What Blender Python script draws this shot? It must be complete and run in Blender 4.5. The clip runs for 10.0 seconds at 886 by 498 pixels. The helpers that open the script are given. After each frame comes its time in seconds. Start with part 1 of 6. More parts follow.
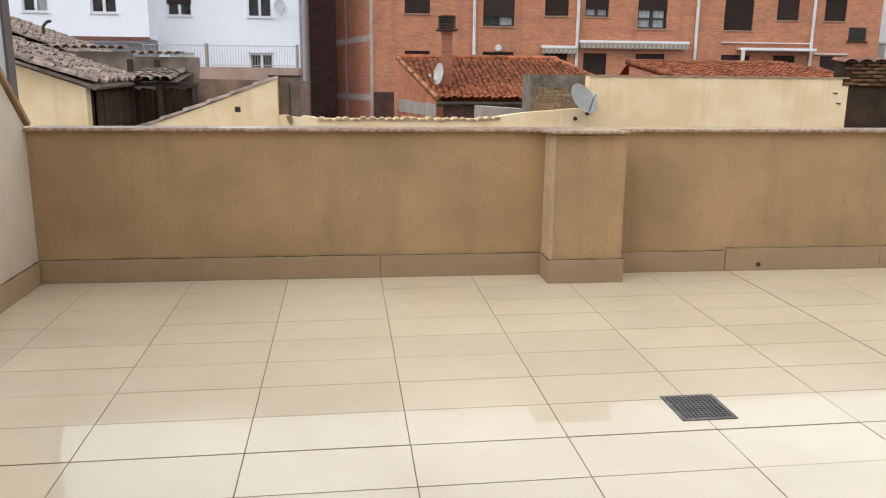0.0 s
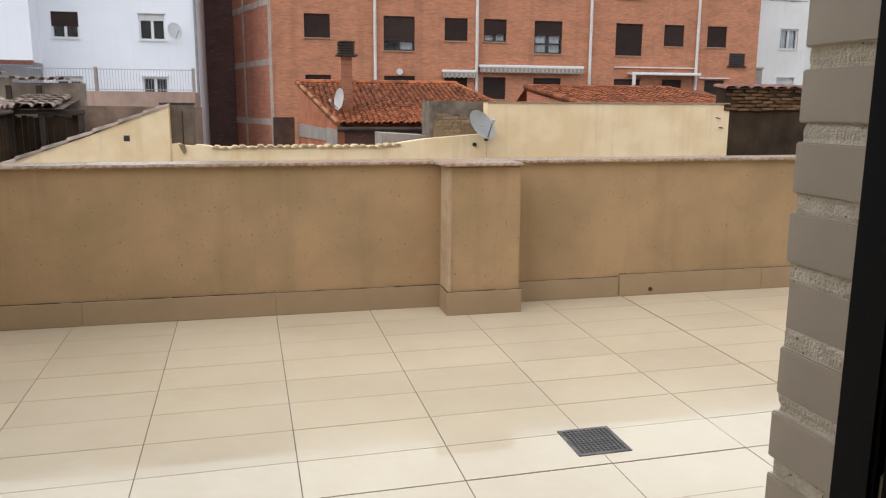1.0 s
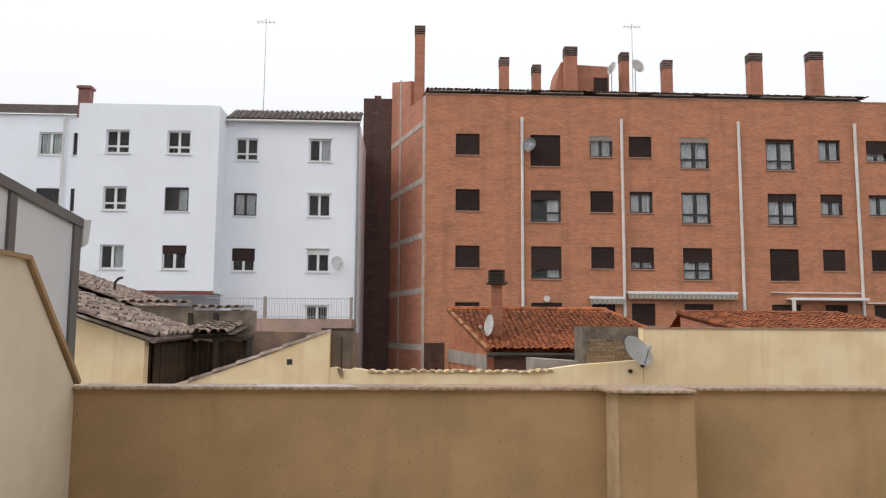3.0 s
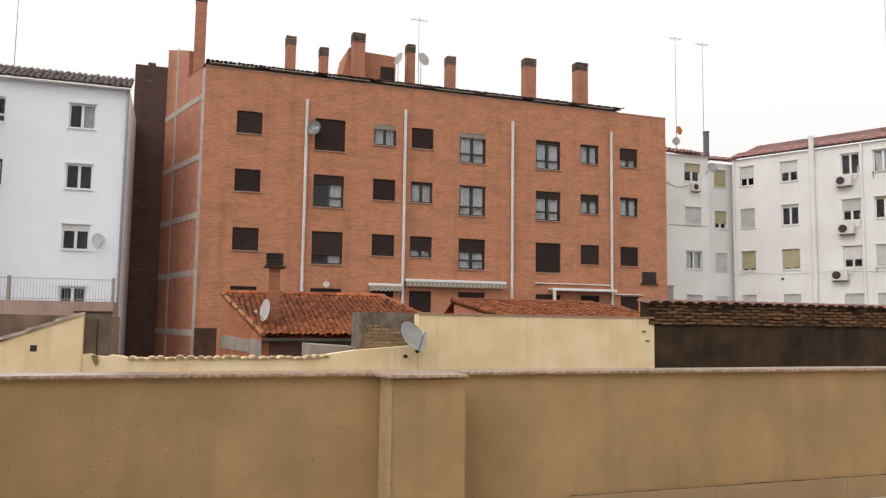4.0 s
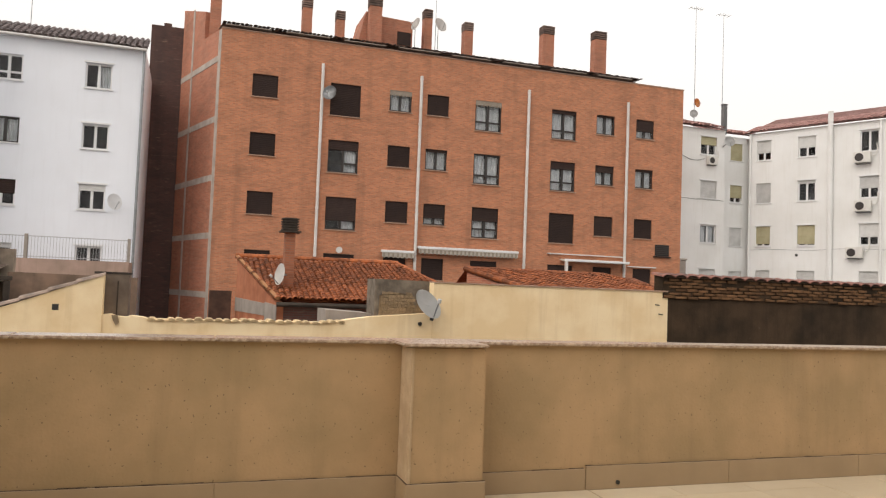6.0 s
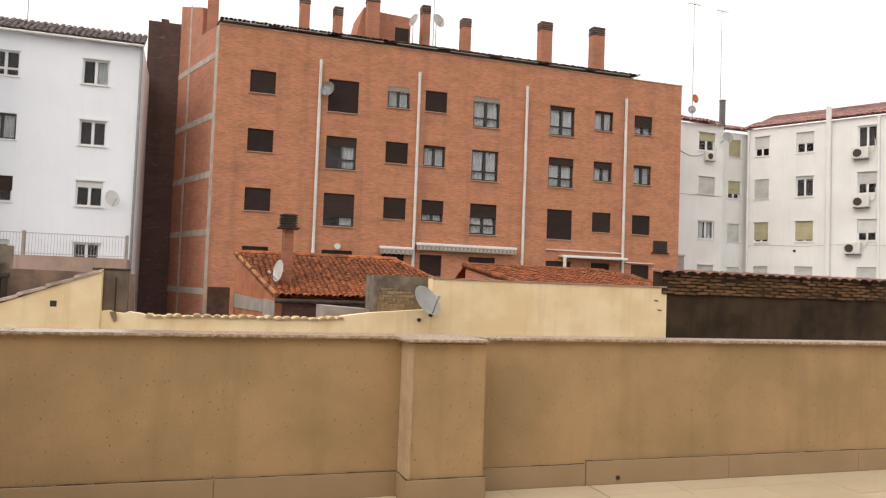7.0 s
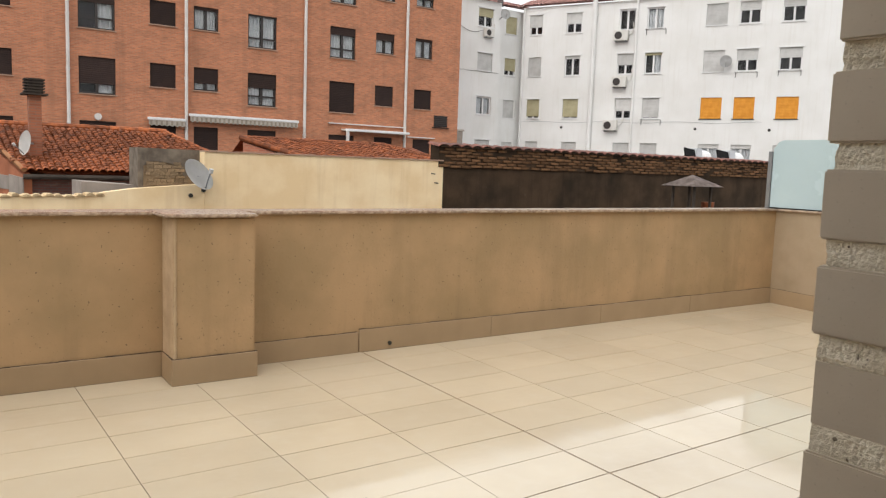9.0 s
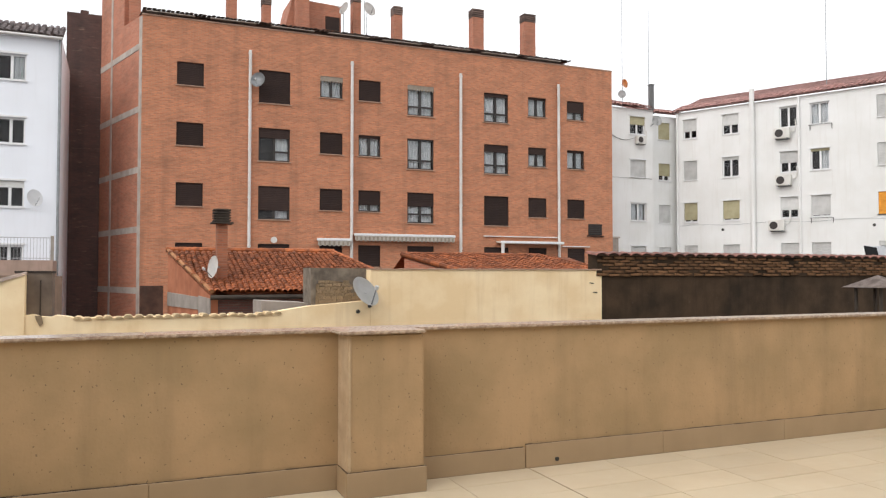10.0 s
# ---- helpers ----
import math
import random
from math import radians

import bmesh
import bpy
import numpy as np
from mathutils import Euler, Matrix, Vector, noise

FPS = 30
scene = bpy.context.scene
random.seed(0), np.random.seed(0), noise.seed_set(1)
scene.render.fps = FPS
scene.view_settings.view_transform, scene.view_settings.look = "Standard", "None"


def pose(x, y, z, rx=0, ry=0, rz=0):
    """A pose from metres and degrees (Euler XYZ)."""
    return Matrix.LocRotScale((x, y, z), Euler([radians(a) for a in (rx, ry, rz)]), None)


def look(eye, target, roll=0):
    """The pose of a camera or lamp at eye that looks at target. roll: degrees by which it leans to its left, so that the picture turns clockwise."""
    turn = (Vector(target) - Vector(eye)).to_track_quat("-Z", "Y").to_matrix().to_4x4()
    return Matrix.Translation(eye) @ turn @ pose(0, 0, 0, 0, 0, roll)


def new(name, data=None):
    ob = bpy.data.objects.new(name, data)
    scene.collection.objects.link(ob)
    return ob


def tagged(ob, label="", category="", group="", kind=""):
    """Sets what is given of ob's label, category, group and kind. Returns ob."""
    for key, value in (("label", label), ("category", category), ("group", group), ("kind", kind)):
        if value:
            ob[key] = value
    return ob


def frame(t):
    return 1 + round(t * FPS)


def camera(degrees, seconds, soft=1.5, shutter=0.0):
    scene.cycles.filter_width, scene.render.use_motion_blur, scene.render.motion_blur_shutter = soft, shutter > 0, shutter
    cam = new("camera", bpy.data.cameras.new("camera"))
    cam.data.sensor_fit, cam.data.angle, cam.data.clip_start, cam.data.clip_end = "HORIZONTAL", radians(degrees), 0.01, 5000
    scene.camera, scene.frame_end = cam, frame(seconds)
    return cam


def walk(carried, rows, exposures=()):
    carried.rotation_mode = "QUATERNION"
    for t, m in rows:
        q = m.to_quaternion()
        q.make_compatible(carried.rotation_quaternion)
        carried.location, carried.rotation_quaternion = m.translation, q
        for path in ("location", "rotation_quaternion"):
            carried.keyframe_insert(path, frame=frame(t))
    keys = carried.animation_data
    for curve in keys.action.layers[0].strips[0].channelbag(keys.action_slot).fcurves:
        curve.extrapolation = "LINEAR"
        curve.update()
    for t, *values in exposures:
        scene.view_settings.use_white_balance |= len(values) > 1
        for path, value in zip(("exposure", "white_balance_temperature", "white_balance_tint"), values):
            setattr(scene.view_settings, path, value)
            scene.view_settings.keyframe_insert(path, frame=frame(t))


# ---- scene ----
cam = camera(60.0, 10.0, soft=1.25)
PATH = [
    (0, (0.078, -0.167, 1.477), (0.298, 1.776, 1.055), 0.50),
    (0.5, (0.126, -0.083, 1.470), (0.581, 1.820, 1.054), 1.70),
    (1, (0.167, -0.097, 1.557), (0.624, 1.815, 1.191), 0.30),
    (1.2, (0.165, -0.077, 1.565), (0.463, 1.885, 1.320), -0.34),
    (1.4, (0.159, -0.058, 1.576), (0.368, 1.925, 1.427), -1.08),
    (1.5, (0.154, -0.050, 1.584), (0.341, 1.938, 1.482), -1.40),
    (1.7, (0.107, -0.035, 1.603), (0.263, 1.957, 1.609), -1.34),
    (1.8, (0.078, -0.033, 1.606), (0.166, 1.965, 1.659), -1.26),
    (2, (0.066, -0.031, 1.586), (0.041, 1.965, 1.713), -1.00),
    (2.2, (0.043, -0.032, 1.590), (-0.023, 1.960, 1.758), -0.63),
    (3.5, (0.097, 0.142, 1.512), (0.437, 2.101, 1.732), 0.80),
    (4, (0.119, 0.230, 1.524), (0.767, 2.113, 1.709), 0.80),
    (4.2, (0.103, 0.245, 1.554), (0.824, 2.100, 1.736), 1.02),
    (4.5, (0.078, 0.250, 1.537), (0.802, 2.108, 1.693), 1.40),
    (5, (0.055, 0.155, 1.545), (0.714, 2.039, 1.668), 1.70),
    (5.5, (0.029, 0.181, 1.545), (0.652, 2.078, 1.651), 2.20),
    (7, (0.009, 0.231, 1.535), (0.639, 2.127, 1.626), 2.10),
    (7.2, (0.043, 0.231, 1.536), (0.662, 2.131, 1.617), 2.10),
    (7.5, (0.165, 0.245, 1.535), (0.911, 2.098, 1.633), 2.10),
    (7.7, (0.145, 0.275, 1.550), (1.104, 2.029, 1.533), 2.34),
    (8, (0.136, 0.274, 1.500), (1.289, 1.904, 1.377), 2.60),
    (8.5, (0.160, 0.266, 1.499), (1.309, 1.894, 1.325), 1.90),
    (9, (0.140, 0.267, 1.516), (1.269, 1.904, 1.302), 2.00),
    (9.2, (0.103, 0.244, 1.535), (1.111, 1.957, 1.315), 1.56),
    (9.5, (0.046, 0.196, 1.560), (0.996, 1.954, 1.476), 0.95),
    (10, (0.050, 0.223, 1.544), (0.828, 2.064, 1.609), 0.00),
]
walk(cam, [(t, look(eye, target, roll)) for t, eye, target, roll in PATH], [
    (0.0, -0.05, 6300, 10), (0.5, -0.15, 6200, 10), (1.0, -0.15, 6270, 10), (1.5, 0.12, 6350, 10), (2.0, 0.24, 6380, 10), (2.3, 0.05, 6500, 10),
    (3.3, -0.40, 6600, 10), (4.0, -0.32, 6850, 11), (5.0, -0.28, 7050, 12), (5.6, -0.26, 7150, 12), (7.0, -0.14, 7150, 12), (7.5, -0.04, 7100, 12),
    (8.0, -0.16, 6900, 11), (8.5, -0.11, 6800, 10), (9.0, -0.17, 6700, 10), (9.5, -0.18, 6600, 10), (10.0, -0.05, 6600, 10)])

# ---------------------------------------------------------------- sky and light
world = bpy.data.worlds.new("overcast_sky")
scene.world = world
world.use_nodes = True
wn, wl = world.node_tree.nodes, world.node_tree.links
wn.clear()
sky = wn.new("ShaderNodeTexSky")
sky.sky_type, sky.sun_disc = "NISHITA", False
sky.sun_elevation, sky.sun_rotation = radians(41), radians(243)
sky.air_density, sky.dust_density, sky.ozone_density = 1.0, 6.0, 1.0
veil = wn.new("ShaderNodeHueSaturation")
veil.inputs["Saturation"].default_value = 0.10
cloud = wn.new("ShaderNodeMix")
cloud.data_type = "RGBA"
cloud.inputs["Factor"].default_value = 0.75
# overcast: the zenith is brighter than the horizon
air = wn.new("ShaderNodeTexCoord")
split = wn.new("ShaderNodeSeparateXYZ")
rise = wn.new("ShaderNodeMapRange")
rise.inputs["From Min"].default_value, rise.inputs["From Max"].default_value = 0.0, 1.0
rise.inputs["To Min"].default_value, rise.inputs["To Max"].default_value = 0.80, 1.45
tone = wn.new("ShaderNodeVectorMath")
tone.operation = "SCALE"
tone.inputs[0].default_value = (12.3, 12.6, 13.0)
wl.new(air.outputs["Generated"], split.inputs[0])
wl.new(split.outputs["Z"], rise.inputs["Value"])
wl.new(rise.outputs["Result"], tone.inputs["Scale"])
wl.new(tone.outputs["Vector"], cloud.inputs["B"])
back = wn.new("ShaderNodeBackground")
back.inputs["Strength"].default_value = 0.125
wout = wn.new("ShaderNodeOutputWorld")
wl.new(sky.outputs["Color"], veil.inputs["Color"])
wl.new(veil.outputs["Color"], cloud.inputs["A"])
wl.new(cloud.outputs["Result"], back.inputs["Color"])
wl.new(back.outputs["Background"], wout.inputs["Surface"])

sun = new("sun", bpy.data.lights.new("sun", "SUN"))
sun.data.energy, sun.data.angle, sun.data.color = 0.82, radians(40), (1.0, 0.97, 0.92)
sun.matrix_world = look((-16, -8, 16), (0, 0, 0))

# ---------------------------------------------------------------- materials


def _new_mat(name):
    m = bpy.data.materials.new(name)
    m.use_nodes = True
    return m, m.node_tree.nodes, m.node_tree.links, m.node_tree.nodes["Principled BSDF"]


def _mix(n, l, a, b, fac, blend="MIX"):
    """A colour mix; a, b and fac are sockets or values."""
    x = n.new("ShaderNodeMix")
    x.data_type, x.blend_type = "RGBA", blend
    for key, v in (("Factor", fac), ("A", a), ("B", b)):
        if isinstance(v, bpy.types.NodeSocket):
            l.new(v, x.inputs[key])
        elif key == "Factor":
            x.inputs[key].default_value = v
        else:
            x.inputs[key].default_value = (*v, 1)
    return x.outputs["Result"]


def _noise(n, l, vec, scale, detail=5.0, rough=0.55):
    t = n.new("ShaderNodeTexNoise")
    t.inputs["Scale"].default_value, t.inputs["Detail"].default_value, t.inputs["Roughness"].default_value = scale, detail, rough
    l.new(vec, t.inputs["Vector"])
    return t.outputs["Fac"]


def _ramp(n, l, fac, lo, hi, out_lo=0.0, out_hi=1.0):
    r = n.new("ShaderNodeMapRange")
    r.inputs["From Min"].default_value, r.inputs["From Max"].default_value = lo, hi
    r.inputs["To Min"].default_value, r.inputs["To Max"].default_value = out_lo, out_hi
    l.new(fac, r.inputs["Value"])
    return r.outputs["Result"]


def _stretch(n, l, vec, sx, sy, sz):
    m = n.new("ShaderNodeMapping")
    m.inputs["Scale"].default_value = (sx, sy, sz)
    l.new(vec, m.inputs["Vector"])
    return m.outputs["Vector"]


def surface(name, a, b, size=1.0, rough=0.8, bump=0.25, grain=90.0, streak=0.0, dirt=(0.08, 0.06, 0.045), metal=0.0, vary=0.0, coat=0.0, spots=0.0, spec=0.5, spot_scale=48.0, spot_tone=None):
    """Two blended tones at a large scale, fine grain with relief, rain streaks, piece-to-piece variation, small dark specks."""
    m, n, l, p = _new_mat(name)
    vec = n.new("ShaderNodeTexCoord").outputs["Object"]
    big = _ramp(n, l, _noise(n, l, vec, 1.0 / size), 0.36, 0.64)
    col = _mix(n, l, a, b, big)
    fine = _noise(n, l, vec, grain, 3.0)
    col = _mix(n, l, col, (0.5, 0.5, 0.5), _ramp(n, l, fine, 0.3, 0.7, 0.0, 0.10), "OVERLAY")
    col = _mix(n, l, col, dirt, _ramp(n, l, fine, 0.62, 0.8, 0.0, 0.25))
    if streak:
        s = _noise(n, l, _stretch(n, l, vec, 5.0, 5.0, 0.35), 1.0, 6.0, 0.6)
        col = _mix(n, l, col, dirt, _ramp(n, l, s, 0.52, 0.78, 0.0, streak))
    if spots:
        s = _noise(n, l, vec, spot_scale, 1.0)
        col = _mix(n, l, col, spot_tone or dirt, _ramp(n, l, s, 0.715, 0.755, 0.0, spots))
    if vary:
        r = _ramp(n, l, n.new("ShaderNodeObjectInfo").outputs["Random"], 0.0, 1.0, 1.0 - vary, 1.0 + vary)
        i = _ramp(n, l, n.new("ShaderNodeNewGeometry").outputs["Random Per Island"], 0.0, 1.0, 1.0 - vary, 1.0 + vary)
        mul = n.new("ShaderNodeMath")
        mul.operation = "MULTIPLY"
        l.new(r, mul.inputs[0]), l.new(i, mul.inputs[1])
        hs = n.new("ShaderNodeHueSaturation")
        l.new(mul.outputs[0], hs.inputs["Value"]), l.new(col, hs.inputs["Color"])
        col = hs.outputs["Color"]
    l.new(col, p.inputs["Base Color"])
    l.new(_ramp(n, l, big, 0.0, 1.0, max(rough - 0.08, 0.03), min(rough + 0.06, 1.0)), p.inputs["Roughness"])
    p.inputs["Metallic"].default_value, p.inputs["Coat Weight"].default_value = metal, coat
    p.inputs["Specular IOR Level"].default_value = spec
    if bump:
        bn = n.new("ShaderNodeBump")
        bn.inputs["Strength"].default_value, bn.inputs["Distance"].default_value = bump, 0.004
        l.new(fine, bn.inputs["Height"]), l.new(bn.outputs["Normal"], p.inputs["Normal"])
    return m


def brickwork(name, a, b, mortar, wide=0.25, tall=0.065, gap=0.012, rough=0.85, stain=(0.10, 0.06, 0.045), stained=0.35):
    """Bricks too far off to be told apart: fine courses with uneven bricks, blotches and rain stains."""
    m, n, l, p = _new_mat(name)
    vec = n.new("ShaderNodeTexCoord").outputs["Object"]
    sep, com, add = n.new("ShaderNodeSeparateXYZ"), n.new("ShaderNodeCombineXYZ"), n.new("ShaderNodeMath")
    l.new(vec, sep.inputs[0]), l.new(sep.outputs["X"], add.inputs[0]), l.new(sep.outputs["Y"], add.inputs[1])
    l.new(add.outputs[0], com.inputs["X"]), l.new(sep.outputs["Z"], com.inputs["Y"])
    t = n.new("ShaderNodeTexBrick")
    t.inputs["Color1"].default_value, t.inputs["Color2"].default_value, t.inputs["Mortar"].default_value = (*a, 1), (*b, 1), (*mortar, 1)
    t.inputs["Scale"].default_value, t.inputs["Mortar Size"].default_value = 1.0, gap
    t.inputs["Brick Width"].default_value, t.inputs["Row Height"].default_value, t.inputs["Bias"].default_value = wide, tall, -0.1
    l.new(com.outputs[0], t.inputs["Vector"])
    col = t.outputs["Color"]
    col = _mix(n, l, col, stain, _ramp(n, l, _noise(n, l, _stretch(n, l, vec, 1.0, 1.0, 2.6), 0.7, 6.0, 0.62), 0.45, 0.85, 0.0, stained))
    col = _mix(n, l, col, stain, _ramp(n, l, _noise(n, l, _stretch(n, l, vec, 1.6, 1.6, 0.10), 1.0, 5.0), 0.52, 0.85, 0.0, stained * 0.8))
    col = _mix(n, l, col, (0.62, 0.42, 0.29), _ramp(n, l, _noise(n, l, _stretch(n, l, vec, 0.6, 0.6, 2.5), 3.0, 5.0), 0.60, 0.85, 0.0, 0.30))
    col = _mix(n, l, col, stain, _ramp(n, l, _noise(n, l, _stretch(n, l, vec, 2.2, 2.2, 9.0), 1.6, 4.0, 0.7), 0.56, 0.74, 0.0, stained * 0.9))
    l.new(col, p.inputs["Base Color"])
    p.inputs["Roughness"].default_value = rough
    bn = n.new("ShaderNodeBump")
    bn.inputs["Strength"].default_value, bn.inputs["Distance"].default_value = 0.4, 0.006
    l.new(t.outputs["Fac"], bn.inputs["Height"])
    bn.invert = True
    l.new(bn.outputs["Normal"], p.inputs["Normal"])
    return m


def wet_tile(name):
    """Cream porcelain under a film of rain."""
    m, n, l, p = _new_mat(name)
    vec = n.new("ShaderNodeNewGeometry").outputs["Position"]
    big = _ramp(n, l, _noise(n, l, vec, 1.1, 6.0), 0.35, 0.68)
    col = _mix(n, l, (0.695, 0.593, 0.430), (0.615, 0.512, 0.358), big)
    col = _mix(n, l, col, (0.50, 0.36, 0.22), _ramp(n, l, _noise(n, l, vec, 0.55, 4.0), 0.58, 0.80, 0.0, 0.35))
    col = _mix(n, l, col, (0.71, 0.645, 0.535), _ramp(n, l, _noise(n, l, vec, 7.0, 5.0), 0.5, 0.8, 0.0, 0.3))
    r = _ramp(n, l, n.new("ShaderNodeObjectInfo").outputs["Random"], 0.0, 1.0, 0.95, 1.05)
    hs = n.new("ShaderNodeHueSaturation")
    l.new(r, hs.inputs["Value"]), l.new(col, hs.inputs["Color"]), l.new(hs.outputs["Color"], p.inputs["Base Color"])
    p.inputs["Roughness"].default_value = 0.32
    p.inputs["Coat Weight"].default_value, p.inputs["Coat IOR"].default_value = 1.0, 1.5
    l.new(_ramp(n, l, _noise(n, l, vec, 0.9, 3.0), 0.40, 0.66, 0.015, 0.06), p.inputs["Coat Roughness"])
    bn = n.new("ShaderNodeBump")
    bn.inputs["Strength"].default_value, bn.inputs["Distance"].default_value = 0.34, 0.003
    ripple = n.new("ShaderNodeMath")
    ripple.operation = "MULTIPLY"
    l.new(_noise(n, l, _stretch(n, l, vec, 0.6, 1.4, 1.0), 20.0, 3.0, 0.62), ripple.inputs[0]), l.new(_ramp(n, l, _noise(n, l, vec, 1.6, 2.0), 0.45, 0.65, 0.15, 1.0), ripple.inputs[1])
    l.new(ripple.outputs[0], bn.inputs["Height"]), l.new(bn.outputs["Normal"], p.inputs["Coat Normal"])
    return m


def pane_glass(name, tint=(1, 1, 1), haze=0.0):
    """A thin pane: seen through, with a mirror film that grows towards grazing angles."""
    m, n, l, p = _new_mat(name)
    out = n["Material Output"]
    n.remove(p)
    clear, gloss, mix, fres = n.new("ShaderNodeBsdfTransparent"), n.new("ShaderNodeBsdfGlossy"), n.new("ShaderNodeMixShader"), n.new("ShaderNodeFresnel")
    clear.inputs["Color"].default_value = (*tint, 1)
    gloss.inputs["Roughness"].default_value = 0.04 + haze
    fres.inputs["IOR"].default_value = 1.33
    l.new(fres.outputs[0], mix.inputs[0]), l.new(clear.outputs[0], mix.inputs[1]), l.new(gloss.outputs[0], mix.inputs[2])
    l.new(mix.outputs[0], out.inputs["Surface"])
    return m


M_PARAPET = surface("ochre_render", (0.440, 0.286, 0.152), (0.340, 0.230, 0.120), 0.6, 0.75, 0.5, 45, 0.40, (0.20, 0.135, 0.075), spots=0.6, spot_scale=48.0, spot_tone=(0.08, 0.057, 0.038))
M_WESTWALL = surface("cream_render", (0.64, 0.56, 0.44), (0.54, 0.465, 0.355), 0.8, 0.75, 0.25, 70, 0.18, (0.34, 0.26, 0.16))
M_SKIRT = surface("skirting_tile", (0.38, 0.268, 0.160), (0.335, 0.234, 0.138), 0.5, 0.45, 0.1, 60, 0.12, (0.2, 0.14, 0.09))
M_COPING = surface("coping_stone", (0.58, 0.46, 0.35), (0.29, 0.20, 0.145), 0.035, 0.35, 0.3, 60, 0.0, (0.2, 0.10, 0.07), vary=0.06, coat=0.4)
M_GROUT = surface("grout", (0.19, 0.13, 0.08), (0.12, 0.085, 0.055), 0.3, 0.7, 0.3, 120)
M_CRACK = surface("dark_mortar", (0.15, 0.10, 0.06), (0.06, 0.04, 0.026), 0.08, 0.9, 0.4, 80, spec=0.2)
M_TILE = wet_tile("wet_cream_tile")
M_BLACK = surface("black_sealant", (0.02, 0.018, 0.016), (0.03, 0.027, 0.024), 0.1, 0.5, 0.2, 200)
M_GRATE = surface("grey_grating", (0.17, 0.165, 0.16), (0.10, 0.10, 0.10), 0.05, 0.4, 0.2, 200, metal=0.5)
M_JAMB = surface("grey_painted_brick", (0.535, 0.455, 0.360), (0.485, 0.410, 0.322), 0.10, 0.6, 0.03, 300, vary=0.03)
M_JOINT = surface("rough_mortar", (0.84, 0.76, 0.62), (0.68, 0.60, 0.47), 0.02, 0.95, 1.0, 260, spots=0.9, spot_scale=170.0, spot_tone=(0.16, 0.12, 0.08))
M_BLACKALU = surface("black_aluminium", (0.006, 0.006, 0.0065), (0.010, 0.010, 0.011), 0.2, 0.75, 0.05, 300, spec=0.15)
M_GREYALU = surface("grey_aluminium", (0.10, 0.10, 0.10), (0.13, 0.13, 0.13), 0.4, 0.4, 0.05, 300, streak=0.2)
M_PANEL = surface("pale_grey_panel", (0.56, 0.58, 0.61), (0.61, 0.63, 0.66), 1.2, 0.4, 0.03, 200, streak=0.1, dirt=(0.3, 0.3, 0.3))
M_FROST = surface("frosted_glass", (0.46, 0.575, 0.60), (0.43, 0.545, 0.575), 1.0, 0.25, 0.0, 100)
M_YELLOW = surface("yellow_render", (0.89, 0.705, 0.450), (0.80, 0.595, 0.345), 0.55, 0.85, 0.3, 40, 0.50, (0.62, 0.43, 0.23))
M_BRICK = brickwork("orange_brick", (0.605, 0.226, 0.112), (0.405, 0.146, 0.074), (0.46, 0.238, 0.145), stained=0.55, stain=(0.115, 0.062, 0.040))
M_PARTY = brickwork("party_wall_brick", (0.50, 0.175, 0.098), (0.36, 0.122, 0.07), (0.44, 0.22, 0.145), stained=0.5)
M_RUSTBRICK = brickwork("rust_brick", (0.36, 0.120, 0.060), (0.24, 0.082, 0.042), (0.28, 0.13, 0.08), stained=0.45)
# brick with the narrow alley's shade put into its colours
M_ALLEYSHADE = brickwork("alley_shade_brick", (0.115, 0.054, 0.044), (0.085, 0.042, 0.035), (0.09, 0.055, 0.047), stained=0.6, stain=(0.025, 0.02, 0.018))
M_CONCRETE = surface("grey_concrete", (0.36, 0.31, 0.27), (0.28, 0.24, 0.21), 0.5, 0.9, 0.4, 40, 0.3)
M_PALECONC = surface("pale_concrete", (0.46, 0.41, 0.36), (0.36, 0.31, 0.27), 0.5, 0.9, 0.4, 40, 0.4, (0.25, 0.18, 0.14))
M_WHITE = surface("white_render", (0.85, 0.875, 0.93), (0.82, 0.84, 0.89), 2.5, 0.85, 0.2, 30, 0.10, (0.55, 0.55, 0.55))
M_WHITE_OLD = surface("aged_white_render", (0.815, 0.812, 0.80), (0.745, 0.738, 0.715), 2.6, 0.85, 0.2, 30, 0.22, (0.54, 0.49, 0.42))
M_ROOFTILE = surface("terracotta_tile", (0.33, 0.098, 0.034), (0.15, 0.050, 0.024), 0.16, 0.75, 0.4, 60, spec=0.25, vary=0.32, dirt=(0.10, 0.05, 0.03))
M_OLDTILE = surface("weathered_tile", (0.29, 0.212, 0.168), (0.13, 0.104, 0.088), 0.12, 0.85, 0.4, 60, vary=0.35, spec=0.3)
M_REDTILE = surface("dull_red_tile", (0.30, 0.13, 0.11), (0.22, 0.10, 0.085), 0.2, 0.8, 0.3, 60, vary=0.22)
M_WALLTILE = surface("sooty_red_tile", (0.22, 0.085, 0.06), (0.085, 0.042, 0.033), 0.16, 0.7, 0.4, 60, vary=0.35, spec=0.3)
M_PINKTILE = surface("faded_pink_tile", (0.46, 0.255, 0.225), (0.27, 0.135, 0.12), 0.25, 0.8, 0.3, 60, vary=0.22)
M_ORANGEWALL = surface("orange_wall_render", (0.46, 0.165, 0.080), (0.34, 0.115, 0.055), 0.5, 0.9, 0.4, 40, 0.35, (0.16, 0.07, 0.045))
# parapet render made paler for the pier side that catches the light
M_LITEDGE = surface("lit_edge_render", (0.525, 0.385, 0.245), (0.42, 0.30, 0.185), 0.20, 0.75, 0.4, 60, 0.2, (0.30, 0.21, 0.13), spots=0.5, spot_scale=40.0)
